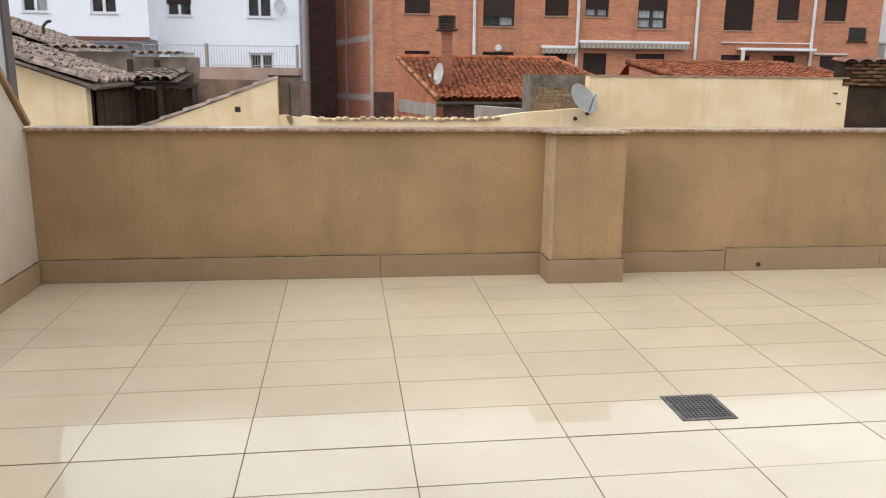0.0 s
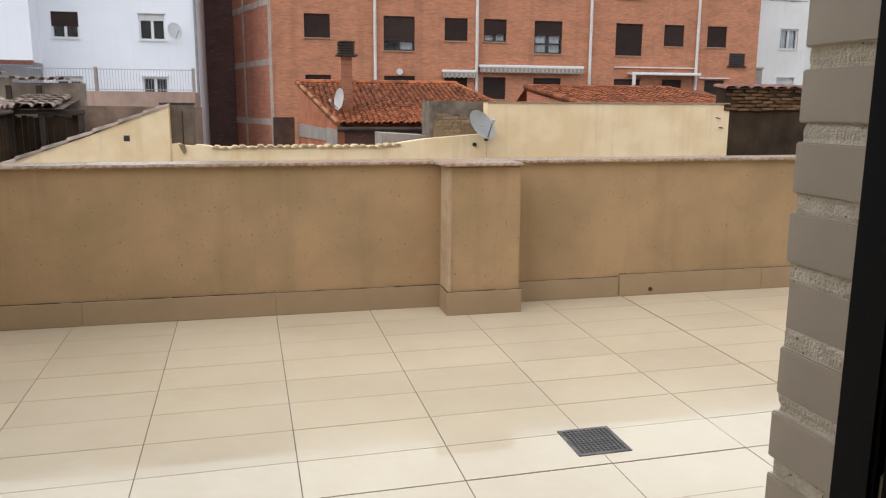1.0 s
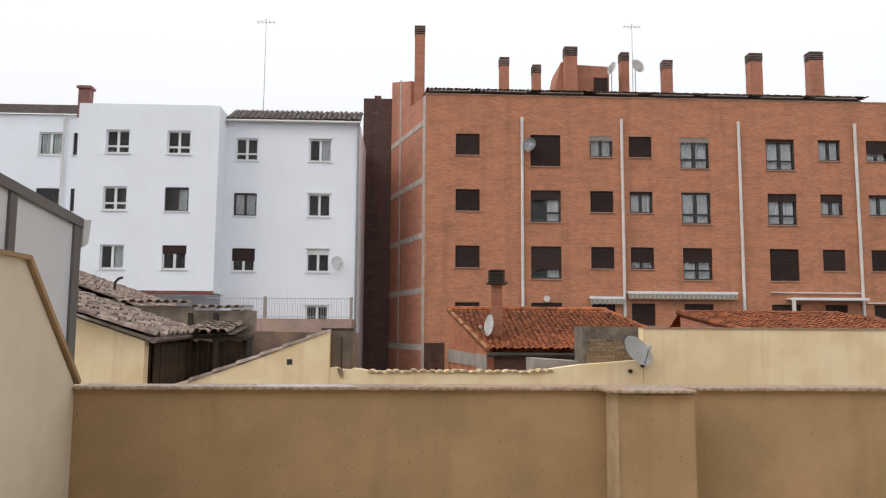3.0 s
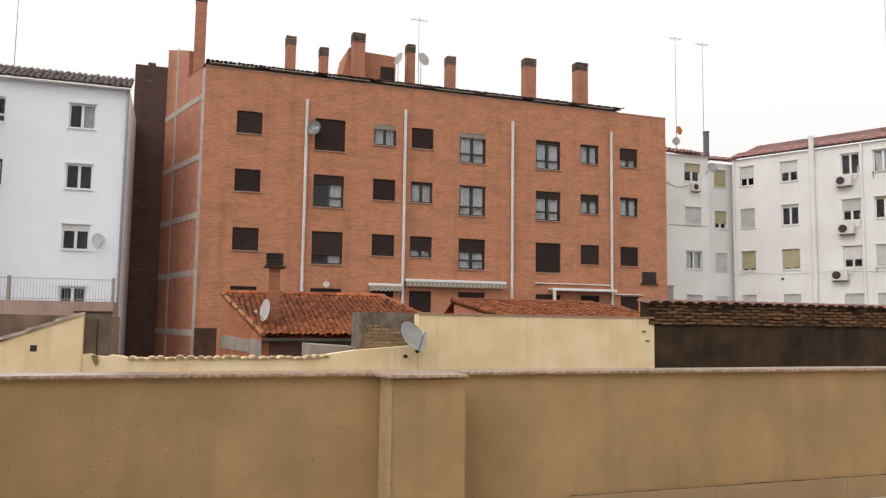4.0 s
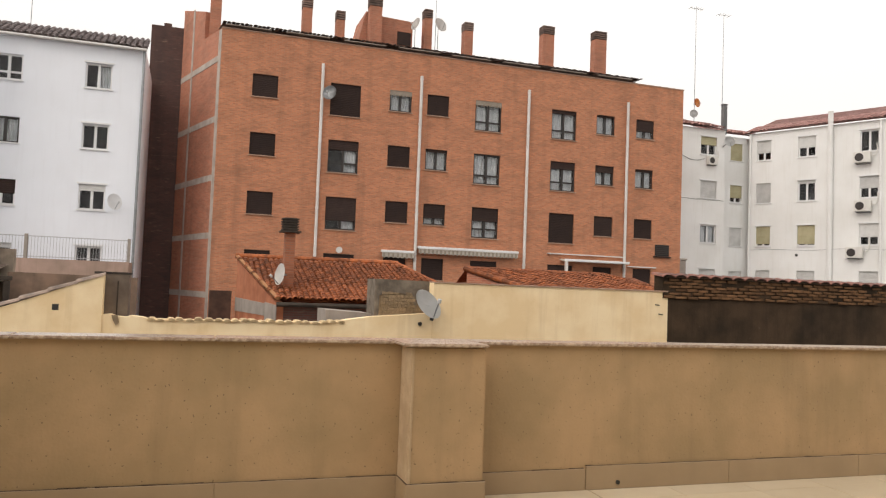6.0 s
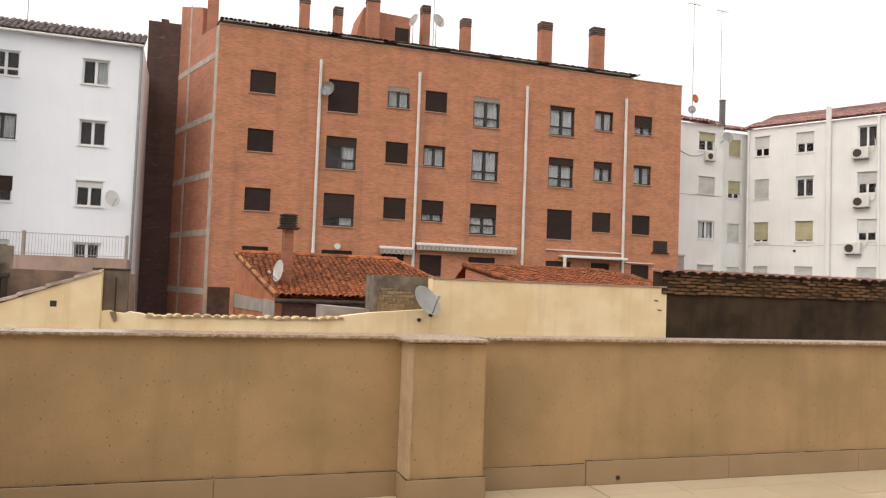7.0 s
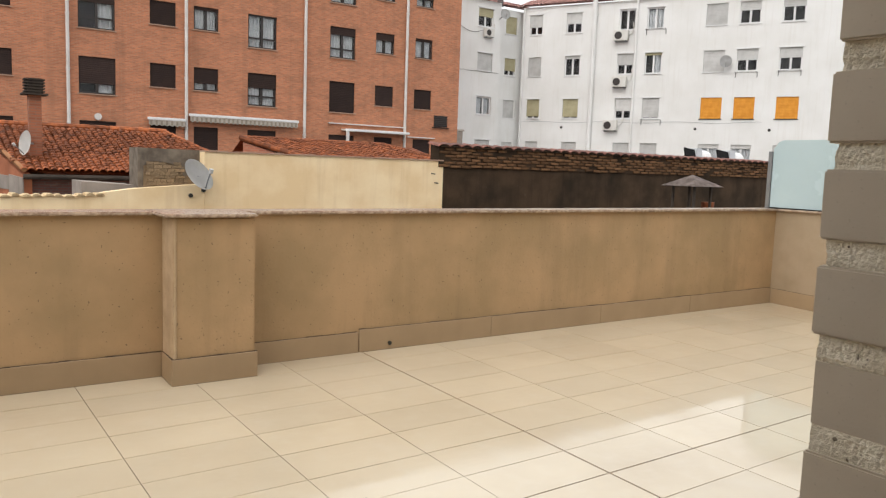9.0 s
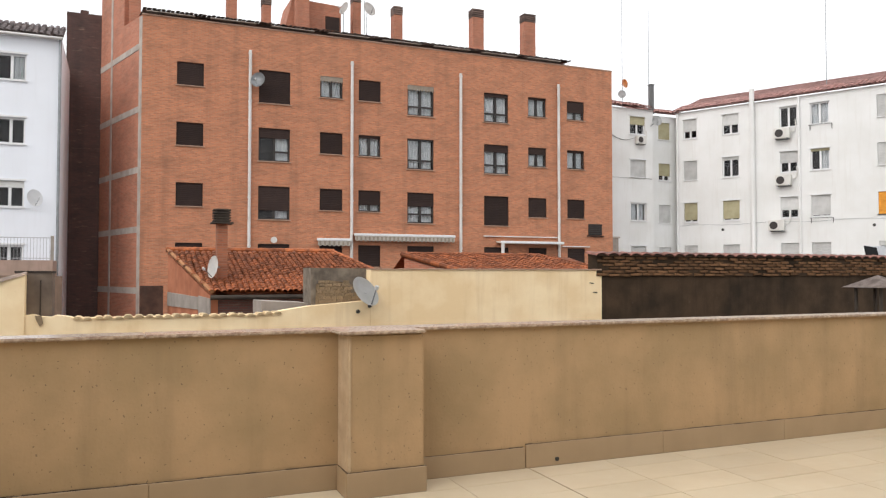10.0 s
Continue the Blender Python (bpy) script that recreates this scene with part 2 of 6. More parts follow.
M_DARKTILE = surface("dark_wet_tile", (0.21, 0.140, 0.115), (0.115, 0.082, 0.070), 0.3, 0.7, 0.3, 60, vary=0.25, spec=0.25)
M_SOOT = surface("tarred_render", (0.062, 0.037, 0.020), (0.030, 0.020, 0.012), 0.55, 0.85, 1.0, 28, 0.6, (0.012, 0.009, 0.007), spec=0.2, spots=0.25, spot_scale=14.0, spot_tone=(0.10, 0.078, 0.055))
M_OLDBRICK = surface("ochre_brick", (0.19, 0.095, 0.043), (0.075, 0.042, 0.023), 0.30, 0.9, 0.6, 70, vary=0.38, dirt=(0.03, 0.02, 0.015), spec=0.2)
M_RUBBLE = surface("rubble_stone", (0.34, 0.24, 0.14), (0.19, 0.135, 0.085), 0.15, 0.95, 0.8, 50, vary=0.25)
M_SHUTTER = surface("brown_shutter", (0.042, 0.028, 0.025), (0.054, 0.036, 0.031), 0.4, 0.85, 0.1, 60, vary=0.15, spec=0.15)
M_FRAME = surface("dark_window_frame", (0.024, 0.018, 0.016), (0.032, 0.024, 0.021), 0.4, 0.4, 0.05, 60)
M_WFRAME = surface("white_window_frame", (0.80, 0.80, 0.80), (0.74, 0.74, 0.74), 0.4, 0.4, 0.05, 60)
M_WSHUTTER = surface("pale_shutter", (0.60, 0.595, 0.58), (0.50, 0.495, 0.48), 0.5, 0.5, 0.1, 60, vary=0.12)
M_TANSHUTTER = surface("olive_shutter", (0.44, 0.40, 0.25), (0.37, 0.33, 0.20), 0.5, 0.55, 0.1, 60, vary=0.05)
M_ORANGE = surface("orange_blind", (0.78, 0.34, 0.035), (0.68, 0.27, 0.025), 0.3, 0.7, 0.1, 60)
M_CURTAIN = surface("net_curtain", (0.66, 0.68, 0.70), (0.50, 0.53, 0.56), 0.5, 0.9, 0.2, 30)
M_PANE = pane_glass("window_pane")
# near-black colour standing in for the shade inside the rooms
M_ROOMSHADE = surface("room_shade", (0.035, 0.034, 0.036), (0.05, 0.048, 0.05), 0.6, 0.9, 0.1, 20)
M_PIPE = surface("white_pipe", (0.70, 0.68, 0.66), (0.60, 0.57, 0.54), 0.8, 0.5, 0.05, 40, 0.2, (0.35, 0.28, 0.22))
M_SILL = surface("stone_sill", (0.42, 0.27, 0.19), (0.36, 0.22, 0.15), 0.3, 0.7, 0.2, 60)
M_DISH = surface("grey_dish", (0.52, 0.52, 0.52), (0.45, 0.45, 0.44), 0.3, 0.5, 0.05, 60)
M_DISHORANGE = surface("orange_dish", (0.70, 0.30, 0.10), (0.60, 0.25, 0.09), 0.3, 0.5, 0.05, 60)
M_RAIL = surface("pale_grey_rail", (0.50, 0.50, 0.52), (0.42, 0.42, 0.44), 0.3, 0.5, 0.1, 60)
M_STEEL = surface("galvanised_steel", (0.30, 0.31, 0.32), (0.24, 0.25, 0.26), 0.2, 0.4, 0.1, 80, metal=0.7)
M_ZINC = surface("zinc_sheet", (0.32, 0.25, 0.22), (0.17, 0.125, 0.105), 0.12, 0.5, 0.2, 40, metal=0.3)
M_CANVAS = surface("striped_canvas", (0.46, 0.42, 0.36), (0.36, 0.32, 0.27), 0.3, 0.85, 0.2, 60)
M_STRIPE = surface("beige_stripe", (0.30, 0.25, 0.20), (0.24, 0.20, 0.16), 0.3, 0.85, 0.2, 60)
M_AWNING = surface("awning_cloth", (0.62, 0.55, 0.46), (0.52, 0.45, 0.37), 0.6, 0.85, 0.2, 60, 0.2, (0.30, 0.24, 0.18))
M_AC = surface("ac_casing", (0.72, 0.70, 0.66), (0.64, 0.62, 0.58), 0.4, 0.5, 0.05, 60)
M_GREEN = surface("dark_green_tube", (0.02, 0.045, 0.035), (0.03, 0.055, 0.045), 0.2, 0.3, 0.05, 100)
M_PLASTIC = surface("white_plastic", (0.74, 0.76, 0.73), (0.69, 0.71, 0.68), 0.4, 0.35, 0.05, 80)
M_INTERIOR = surface("plain_plaster", (0.62, 0.60, 0.57), (0.58, 0.56, 0.53), 1.5, 0.8, 0.1, 60)
M_WOODFLOOR = surface("oak_floor", (0.30, 0.19, 0.10), (0.24, 0.15, 0.08), 0.4, 0.4, 0.1, 60)
M_GROUND = surface("wet_yard_ground", (0.10, 0.09, 0.08), (0.07, 0.065, 0.06), 3.0, 0.7, 0.4, 20)
M_BROWNPANEL = surface("brown_sheet", (0.16, 0.12, 0.09), (0.11, 0.08, 0.06), 0.3, 0.7, 0.3, 40, 0.4)
M_TIMBER = surface("blackened_timber", (0.040, 0.032, 0.027), (0.070, 0.056, 0.046), 0.3, 0.9, 0.5, 40, 0.3, spec=0.2)

# ---------------------------------------------------------------- mesh tools


def box(bm, x0, x1, y0, y1, z0, z1):
    v = [bm.verts.new(c) for c in ((x0, y0, z0), (x1, y0, z0), (x1, y1, z0), (x0, y1, z0), (x0, y0, z1), (x1, y0, z1), (x1, y1, z1), (x0, y1, z1))]
    for f in ((3, 2, 1, 0), (4, 5, 6, 7), (0, 1, 5, 4), (1, 2, 6, 5), (2, 3, 7, 6), (3, 0, 4, 7)):
        bm.faces.new([v[i] for i in f])


def prism(bm, pts, axis, a, b):
    """A polygon given in the two other axes, drawn out along the axis from a to b."""
    def at(p, c):
        return {"x": (c, p[0], p[1]), "y": (p[0], c, p[1]), "z": (p[0], p[1], c)}[axis]
    lo, hi = [bm.verts.new(at(p, a)) for p in pts], [bm.verts.new(at(p, b)) for p in pts]
    bm.faces.new(lo), bm.faces.new(hi[::-1])
    for i in range(len(pts)):
        j = (i + 1) % len(pts)
        bm.faces.new((lo[i], hi[i], hi[j], lo[j]))


def tube(bm, p, q, r, n=8, r2=None):
    p, q = Vector(p), Vector(q)
    d = (q - p).normalized()
    u = d.orthogonal().normalized()
    w = d.cross(u)
    r2 = r if r2 is None else r2
    rings = [[bm.verts.new(c + rr * (math.cos(2 * math.pi * i / n) * u + math.sin(2 * math.pi * i / n) * w)) for i in range(n)] for c, rr in ((p, r), (q, r2))]
    for i in range(n):
        j = (i + 1) % n
        bm.faces.new((rings[0][i], rings[0][j], rings[1][j], rings[1][i]))
    bm.faces.new(rings[0][::-1]), bm.faces.new(rings[1])


def bent_tube(bm, pts, r, n=6):
    for a, b in zip(pts, pts[1:]):
        tube(bm, a, b, r, n)


def slab(bm, p, q, z0, zp, zq, t=0.2):
    """An upright wall from p to q in plan, its top running from zp to zq."""
    p, q = Vector((*p, 0)), Vector((*q, 0))
    nrm = Vector((q.y - p.y, p.x - q.x, 0)).normalized() * -t
    vs = [bm.verts.new(c) for c in ((p.x, p.y, z0), (q.x, q.y, z0), (q.x, q.y, zq), (p.x, p.y, zp))]
    ws = [bm.verts.new((v.co.x + nrm.x, v.co.y + nrm.y, v.co.z)) for v in vs]
    bm.faces.new(vs), bm.faces.new(ws[::-1])
    for i in range(4):
        j = (i + 1) % 4
        bm.faces.new((vs[i], ws[i], ws[j], vs[j]))


def soften(bm, width, segments=2):
    bmesh.ops.bevel(bm, geom=bm.edges[:], offset=width, segments=segments, affect="EDGES", clamp_overlap=True)


def mesh_of(name, bm, material):
    bmesh.ops.recalc_face_normals(bm, faces=bm.faces[:])
    me = bpy.data.meshes.new(name)
    bm.to_mesh(me)
    bm.free()
    me.materials.append(material)
    return me


def part(name, bm, material, parent=None, label="", m=None):
    """One mesh object, under a thing or a part. bm may be a bmesh or a finished mesh."""
    ob = new(name, bm if isinstance(bm, bpy.types.Mesh) else mesh_of(name, bm, material))
    if parent is not None:
        ob.parent = parent
    if m is not None:
        ob.matrix_basis = m
    return tagged(ob, label)


def thing(name, label, category, group="", kind="", m=None):
    ob = new(name)
    ob.empty_display_size = 0.2
    if m is not None:
        ob.matrix_basis = m
    return tagged(ob, label, category, group, kind)


def setting(name, bm, material, label, category, parent=None):
    return tagged(part(name, bm, material, parent), label, category, "", "structure")


def punched(bm, u0, u1, z0, z1, holes, thick):
    """A wall from u0 to u1 along x, its face at y = 0, with rectangular openings (a, b, c, d) = x from a to b, z from c to d, cut through it."""
    us = sorted({u0, u1, *(h[0] for h in holes), *(h[1] for h in holes)})
    zs = sorted({z0, z1, *(h[2] for h in holes), *(h[3] for h in holes)})
    us, zs = [u for u in us if u0 <= u <= u1], [z for z in zs if z0 <= z <= z1]

    def solid(i, k):
        if not (0 <= i < len(us) - 1 and 0 <= k < len(zs) - 1):
            return False
        cu, cz = (us[i] + us[i + 1]) / 2, (zs[k] + zs[k + 1]) / 2
        return not any(h[0] < cu < h[1] and h[2] < cz < h[3] for h in holes)
    made = {}

    def vert(i, k, y):
        if (i, k, y) not in made:
            made[i, k, y] = bm.verts.new((us[i], y, zs[k]))
        return made[i, k, y]
    for i in range(len(us) - 1):
        for k in range(len(zs) - 1):
            if not solid(i, k):
                continue
            for y in (0.0, thick):
                bm.faces.new([vert(a, b, y) for a, b in ((i, k), (i + 1, k), (i + 1, k + 1), (i, k + 1))])
            for di, dk, e in ((-1, 0, ((i, k), (i, k + 1))), (1, 0, ((i + 1, k), (i + 1, k + 1))), (0, -1, ((i, k), (i + 1, k))), (0, 1, ((i, k + 1), (i + 1, k + 1)))):
                if not solid(i + di, k + dk):
                    bm.faces.new((vert(*e[0], 0.0), vert(*e[1], 0.0), vert(*e[1], thick), vert(*e[0], thick)))


_window_meshes = {}


def window(parent, x, z0, w, h, look_of, m=None, frame_mat=M_FRAME, shutter_mat=M_SHUTTER, sill_mat=M_SILL, leaves=2, blind=0.0, transom=False, label="", hood=False):
    """A window in a wall whose face is the local y = 0: frame with leaves, panes, sill, a roller shutter let down by blind (0 to 1), a net curtain."""
    key = (round(w, 2), round(h, 2), look_of, frame_mat.name, shutter_mat.name, sill_mat.name, leaves, round(blind, 2), transom, hood)
    if key not in _window_meshes:
        d, f = 0.10, 0.075
        fr = bmesh.new()
        lights = []
        for i in range(leaves):
            a, b = (f if i == 0 else w * i / leaves + 0.06), (w - f if i == leaves - 1 else w * (i + 1) / leaves - 0.06)
            lights += [(a, b, f, h * 0.27), (a, b, h * 0.27 + 0.09, h - f)] if transom else [(a, b, f, h - f)]
        punched(fr, 0.0, w, 0.0, h, lights, 0.06)
        bmesh.ops.translate(fr, verts=fr.verts, vec=(0, d, 0))
        pa = bmesh.new()
        box(pa, f, w - f, d + 0.025, d + 0.031, f, h - f)
        si = bmesh.new()
        box(si, -0.06, w + 0.06, -0.06, d, -0.05, 0.0)
        sh = None
        if blind > 0:
            sh = bmesh.new()
            top, low = h - 0.002, h - blind * h
            rows = max(2, int((top - low) / 0.09))
            prof = []
            for i in range(rows):
                a, b = low + (top - low) * i / rows, low + (top - low) * (i + 1) / rows
                prof += [(0.082, a), (0.070, a + 0.012), (0.070, b - 0.012), (0.082, b)]
            prism(sh, [*prof, (0.092, top), (0.092, low)], "x", 0.004, w - 0.004)
        cu = None
        if look_of in ("curtain", "half"):
            cu = bmesh.new()
            for half in range(2) if look_of == "curtain" else (1,):
                a, b = (f, w * 0.46) if half == 0 else (w * 0.54, w - f)
                k = 14
                for i in range(k):
                    x0, x1 = a + (b - a) * i / k, a + (b - a) * (i + 1) / k
                    y0, y1 = d + 0.16 + 0.025 * math.sin(i * 1.9), d + 0.16 + 0.025 * math.sin((i + 1) * 1.9)
                    prism(cu, [(x0, y0), (x1, y1), (x1, y1 + 0.006), (x0, y0 + 0.006)], "z", f, h - f)
        ho = None
        if hood:
            ho = bmesh.new()
            box(ho, -0.07, w + 0.07, -0.04, 0.0, h + 0.02, h + 0.10)
        _window_meshes[key] = [mesh_of(n_, b_, m_) if b_ else None for n_, b_, m_ in (("window", fr, frame_mat), ("pane", pa, M_PANE), ("sill", si, sill_mat), ("shutter", sh, shutter_mat), ("curtain", cu, M_CURTAIN), ("hood", ho, sill_mat))]
    ms = _window_meshes[key]
    here = (m or Matrix()) @ Matrix.Translation((x, 0, z0))
    win = part("window", ms[0], None, parent, label, here)
    for name, me in zip(("pane", "sill", "shutter", "curtain", "hood"), ms[1:]):
        if me:
            ob = part(name, me, None, win)
            if name == "pane":
                ob.visible_shadow = False
    return win


def roof_tile_mesh(name, material, w=0.2, l=0.42, n=5):
    """A barrel tile: a half-round shell, wider at its lower end, 12 mm thick. It runs up along +y."""
    bm = bmesh.new()
    rows = []
    for y, r in ((0.0, w * 0.5), (l, w * 0.40)):
        for rr in (r, r - 0.016):
            rows.append([bm.verts.new((rr * math.cos(math.pi * i / n), y, rr * math.sin(math.pi * i / n) * 0.75 + (0.02 if y == 0 else 0.0))) for i in range(n + 1)])
    for i in range(n):
        bm.faces.new((rows[0][i], rows[0][i + 1], rows[2][i + 1], rows[2][i]))
        bm.faces.new((rows[1][i], rows[1][i + 1], rows[0][i + 1], rows[0][i]))
        bm.faces.new((rows[1][i], rows[3][i], rows[3][i + 1], rows[1][i + 1]))
    for a in (0, n):
        bm.faces.new((rows[0][a], rows[1][a], rows[3][a], rows[2][a]))
    return mesh_of(name, bm, material)


def tile_sheet(name, tile, parent, frame_m, wide, long, keep=None, dx=0.21, dy=0.34, seed=1, kind="stuff", first=0):
    """Many barrel tiles joined into one mesh on the plane of frame_m (x across, y up the slope)."""
    rnd = random.Random(seed)
    src = [v.co.copy() for v in tile.vertices]
    faces = [tuple(p.vertices) for p in tile.polygons]
    vs, fs = [], []
    for i in range(int(wide / dx)):
        for j in range(int(long / dy)):
            x, y = (i + 0.5) * dx, j * dy + 0.2 * dy * math.sin((i + first) * 2.4)
            if keep and not keep(x, y):
                continue
            t = Matrix.Translation((x + rnd.uniform(-0.012, 0.012), y + rnd.uniform(-0.02, 0.02), 0.015 + rnd.uniform(0, 0.012))) @ Matrix.Rotation(rnd.uniform(-0.05, 0.05), 4, "Z")
            base = len(vs)
            vs += [tuple(t @ c) for c in src]
            fs += [tuple(base + k for k in f) for f in faces]
    me = bpy.data.meshes.new(name)
    me.from_pydata(vs, [], fs)
    me.materials.append(tile.materials[0])
    ob = part(name, me, None, parent, "", frame_m)
    return tagged(ob, kind=kind)


def slope_frame(a, b, up):
    """The frame of a roof plane: origin a, x towards b, y towards up."""
    a, b, up = Vector(a), Vector(b), Vector(up)
    x = (b - a).normalized()
    y = (up - a) - (up - a).dot(x) * x
    y.normalize()
    z = x.cross(y)
    return Matrix.Translation(a) @ Matrix((x, y, z)).transposed().to_4x4()


def dish(name, label, at, aim, radius, material, post=None, group=""):
    """A satellite dish with its feed arm and mast; at is the middle of the bowl."""
    th = thing(name, label, "satellite dish", group, m=Matrix.Translation(at))
    turn = Vector(aim).to_track_quat("Z", "Y").to_matrix().to_4x4()
    bm = bmesh.new()
    n, rings = 20, 4
    grid = [[bm.verts.new((radius * k / rings * math.cos(2 * math.pi * i / n), radius * k / rings * math.sin(2 * math.pi * i / n) * 1.08, radius * 0.22 * (k / rings) ** 2)) for i in range(n)] for k in range(1, rings + 1)]
    mid = bm.verts.new((0, 0, 0))
    for i in range(n):
        j = (i + 1) % n
        bm.faces.new((mid, grid[0][i], grid[0][j]))
        for k in range(rings - 1):
            bm.faces.new((grid[k][i], grid[k + 1][i], grid[k + 1][j], grid[k][j]))
    bmesh.ops.solidify(bm, geom=bm.faces[:], thickness=0.015)
    part("bowl", bm, material, th, m=turn)
    bm = bmesh.new()
    tube(bm, (0, -radius, radius * 0.1), (0, -radius * 0.35, radius * 1.05), 0.012, 6)
    arm = part("feed_arm", bm, M_STEEL, th, m=turn)
    bm = bmesh.new()
    tube(bm, (0, -radius * 0.4, radius * 1.0), (0, -radius * 0.25, radius * 1.2), 0.035, 8)
    part("feed_horn", bm, M_DISH, arm)
    if post:
        bm = bmesh.new()
        back = turn @ Vector((0, 0, -0.02))
        bent_tube(bm, [back, back + Vector(post[0]), back + Vector(post[0]) + Vector(post[1])] if len(post) > 1 else [back, back + Vector(post[0])], 0.022, 8)
        part("mast", bm, M_STEEL, th)
    return th

# ---------------------------------------------------------------- the terrace: setting
GROUND = -4.0
XW, XE, YN, YH = -2.27, 8.74, 5.65, 0.5755  # west wall, east wall, parapet, outer face of the house

# the paving falls from the parapet towards the house and its drain, and is laid slightly askew
FALL = 0.024
ASKEW = 0.016
slope = Matrix.Translation((0, YN, 0)) @ Matrix.Rotation(math.atan(FALL), 4, "X") @ Matrix.Translation((0, -YN, 0))
laid = slope @ Matrix.Translation((3.077, YN, 0)) @ Matrix.Rotation(ASKEW, 4, "Z")

bm = bmesh.new()
box(bm, -1500, 1500, -1500, 2500, GROUND - 0.5, GROUND)
setting("ground", bm, M_GROUND, "dark wet ground of the yards below the terrace", "ground")

bm = bmesh.new()
prism(bm, [(YH - 0.1, FALL * (YH - 0.1 - YN) - 0.0025), (YN, -0.0025), (YN + 0.21, -0.0025), (YN + 0.21, GROUND), (YH - 0.1, GROUND)], "x", XW - 0.15, XE + 0.15)
floor = setting("floor", bm, M_GROUT, "wet terrace floor of large cream porcelain tiles", "floor")

# parapet with its pier
PT = 1.122  # underside of the coping
bm = bmesh.new()
box(bm, XW - 0.15, XE + 0.15, YN, YN + 0.20, -0.15, PT)
wall_north = setting("wall_north", bm, M_PARAPET, "ochre rendered parapet wall with rain stains", "wall")
bm = bmesh.new()
box(bm, 1.527, 2.086, 5.385, YN, -0.1, PT)
soften(bm, 0.012, 3)
pier = setting("pier", bm, M_PARAPET, "ochre rendered pier against the parapet", "pier")
# added strip: west light on the pier's side painted as a paler tone
bm = bmesh.new()
box(bm, 1.518, 1.544, 5.377, YN - 0.001, 0.17, PT - 0.001)
soften(bm, 0.008, 3)
part("corner_bead", bm, M_LITEDGE, pier, "added corner strip, paler to show the light from the west")


def coping_run(parent, a, b, y0, y1, z, piece=1.45, along="x"):
    """Slabs with a rounded nose and a drip, laid end to end."""
    count = max(1, round(abs(b - a) / piece))
    step = (b - a) / count
    bm = bmesh.new()
    if along == "x":
        box(bm, 0.0006, step - 0.0006, y0, y1, 0, 0.023)
    else:
        box(bm, y0, y1, 0.0006, step - 0.0006, 0, 0.023)
    soften(bm, 0.008, 2)
    me = mesh_of("coping_slab", bm, M_COPING)
    for i in range(count):
        place = (a + i * step, 0, z) if along == "x" else (0, a + i * step, z)
        part("coping_slab", me, None, parent, m=Matrix.Translation(place))


coping = thing("coping", "thin terracotta-coloured wet coping slabs along the parapet", "coping", kind="structure")
coping_run(coping, XW, 1.455, YN - 0.045, YN + 0.25, PT)
coping_run(coping, 1.455, 2.085, 5.335, YN + 0.25, PT + 0.001, 0.7)
coping_run(coping, 2.085, XE + 0.19, YN - 0.045, YN + 0.25, PT)
coping_run(coping, 0.7, YN - 0.047, XE - 0.045, XE + 0.19, PT + 0.001, 1.3, "y")

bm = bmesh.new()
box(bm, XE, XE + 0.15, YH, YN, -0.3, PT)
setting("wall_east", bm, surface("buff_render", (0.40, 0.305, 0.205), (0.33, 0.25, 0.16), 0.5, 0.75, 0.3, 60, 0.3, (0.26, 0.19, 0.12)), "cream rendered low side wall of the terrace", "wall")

bm = bmesh.new()
prism(bm, [(YH, -0.3), (YN, -0.3), (YN, 1.15), (4.84, 1.965), (YH, 1.965)], "x", XW - 0.14, XW)
wall_west = setting("wall_west", bm, M_WESTWALL, "cream rendered side wall that steps down to the parapet", "wall")
bm = bmesh.new()
prism(bm, [(YH, 1.965), (4.845, 1.965), (YN + 0.02, 1.155), (YN + 0.045, 1.175), (4.865, 1.992), (YH, 1.992)], "x", XW - 0.17, XW + 0.03)
setting("trim_west", bm, surface("ochre_capping", (0.34, 0.22, 0.12), (0.28, 0.18, 0.09), 0.3, 0.5, 0.2, 60), "narrow ochre capping on the side wall", "capping")

# skirting tiles
skirting = thing("baseboard", "ochre skirting tiles along the foot of the terrace walls", "skirting", kind="structure")


def skirt_piece(x0, x1, y0, y1, h):
    """One length of skirting on the sloping floor, with its joint below and the gappy mortar on top."""
    along_x = x1 - x0 > y1 - y0
    m = Matrix.Translation((0, 0, FALL * (y1 - YN))) if along_x else slope
    bm = bmesh.new()
    box(bm, x0, x1, y0, y1, -0.008, h - (FALL * (y1 - YN) if along_x else 0.0))
    soften(bm, 0.003, 1)
    part("skirting_tile", bm, M_SKIRT, skirting, m=m)
    bm = bmesh.new()
    if along_x:
        box(bm, x0, x1, y0 - 0.003, y0 - 0.0004, -0.008, 0.0022)
    else:
        box(bm, *((x1 + 0.0004, x1 + 0.003) if x0 < 0 else (x0 - 0.003, x0 - 0.0004)), y0, y1, -0.008, 0.0022)
    part("floor_joint", bm, M_GROUT, skirting, "brown joint at the floor", m)
    bm = bmesh.new()
    rr = random.Random(int(abs(x0) * 1000 + y0 * 77))
    lo, hi = (x0, x1) if along_x else (y0, y1)
    top = h - (FALL * (y1 - YN) if along_x else 0.0)
    c = lo
    while c < hi - 0.01:
        d = min(hi, c + rr.uniform(0.03, 0.22))
        t = rr.choice((0.002, 0.0025, 0.003, 0.004, 0.005, 0.0065))
        f = rr.uniform(0.002, 0.010)
        if along_x:
            box(bm, c, d, y0 + f, y1, top, top + t)
        else:
            box(bm, *((x0, x1 - f) if x0 < 0 else (x0 + f, x1)), c, d, top, top + t)
        c = d
    part("mortar_line", bm, M_CRACK, skirting, "dark gappy mortar", m)


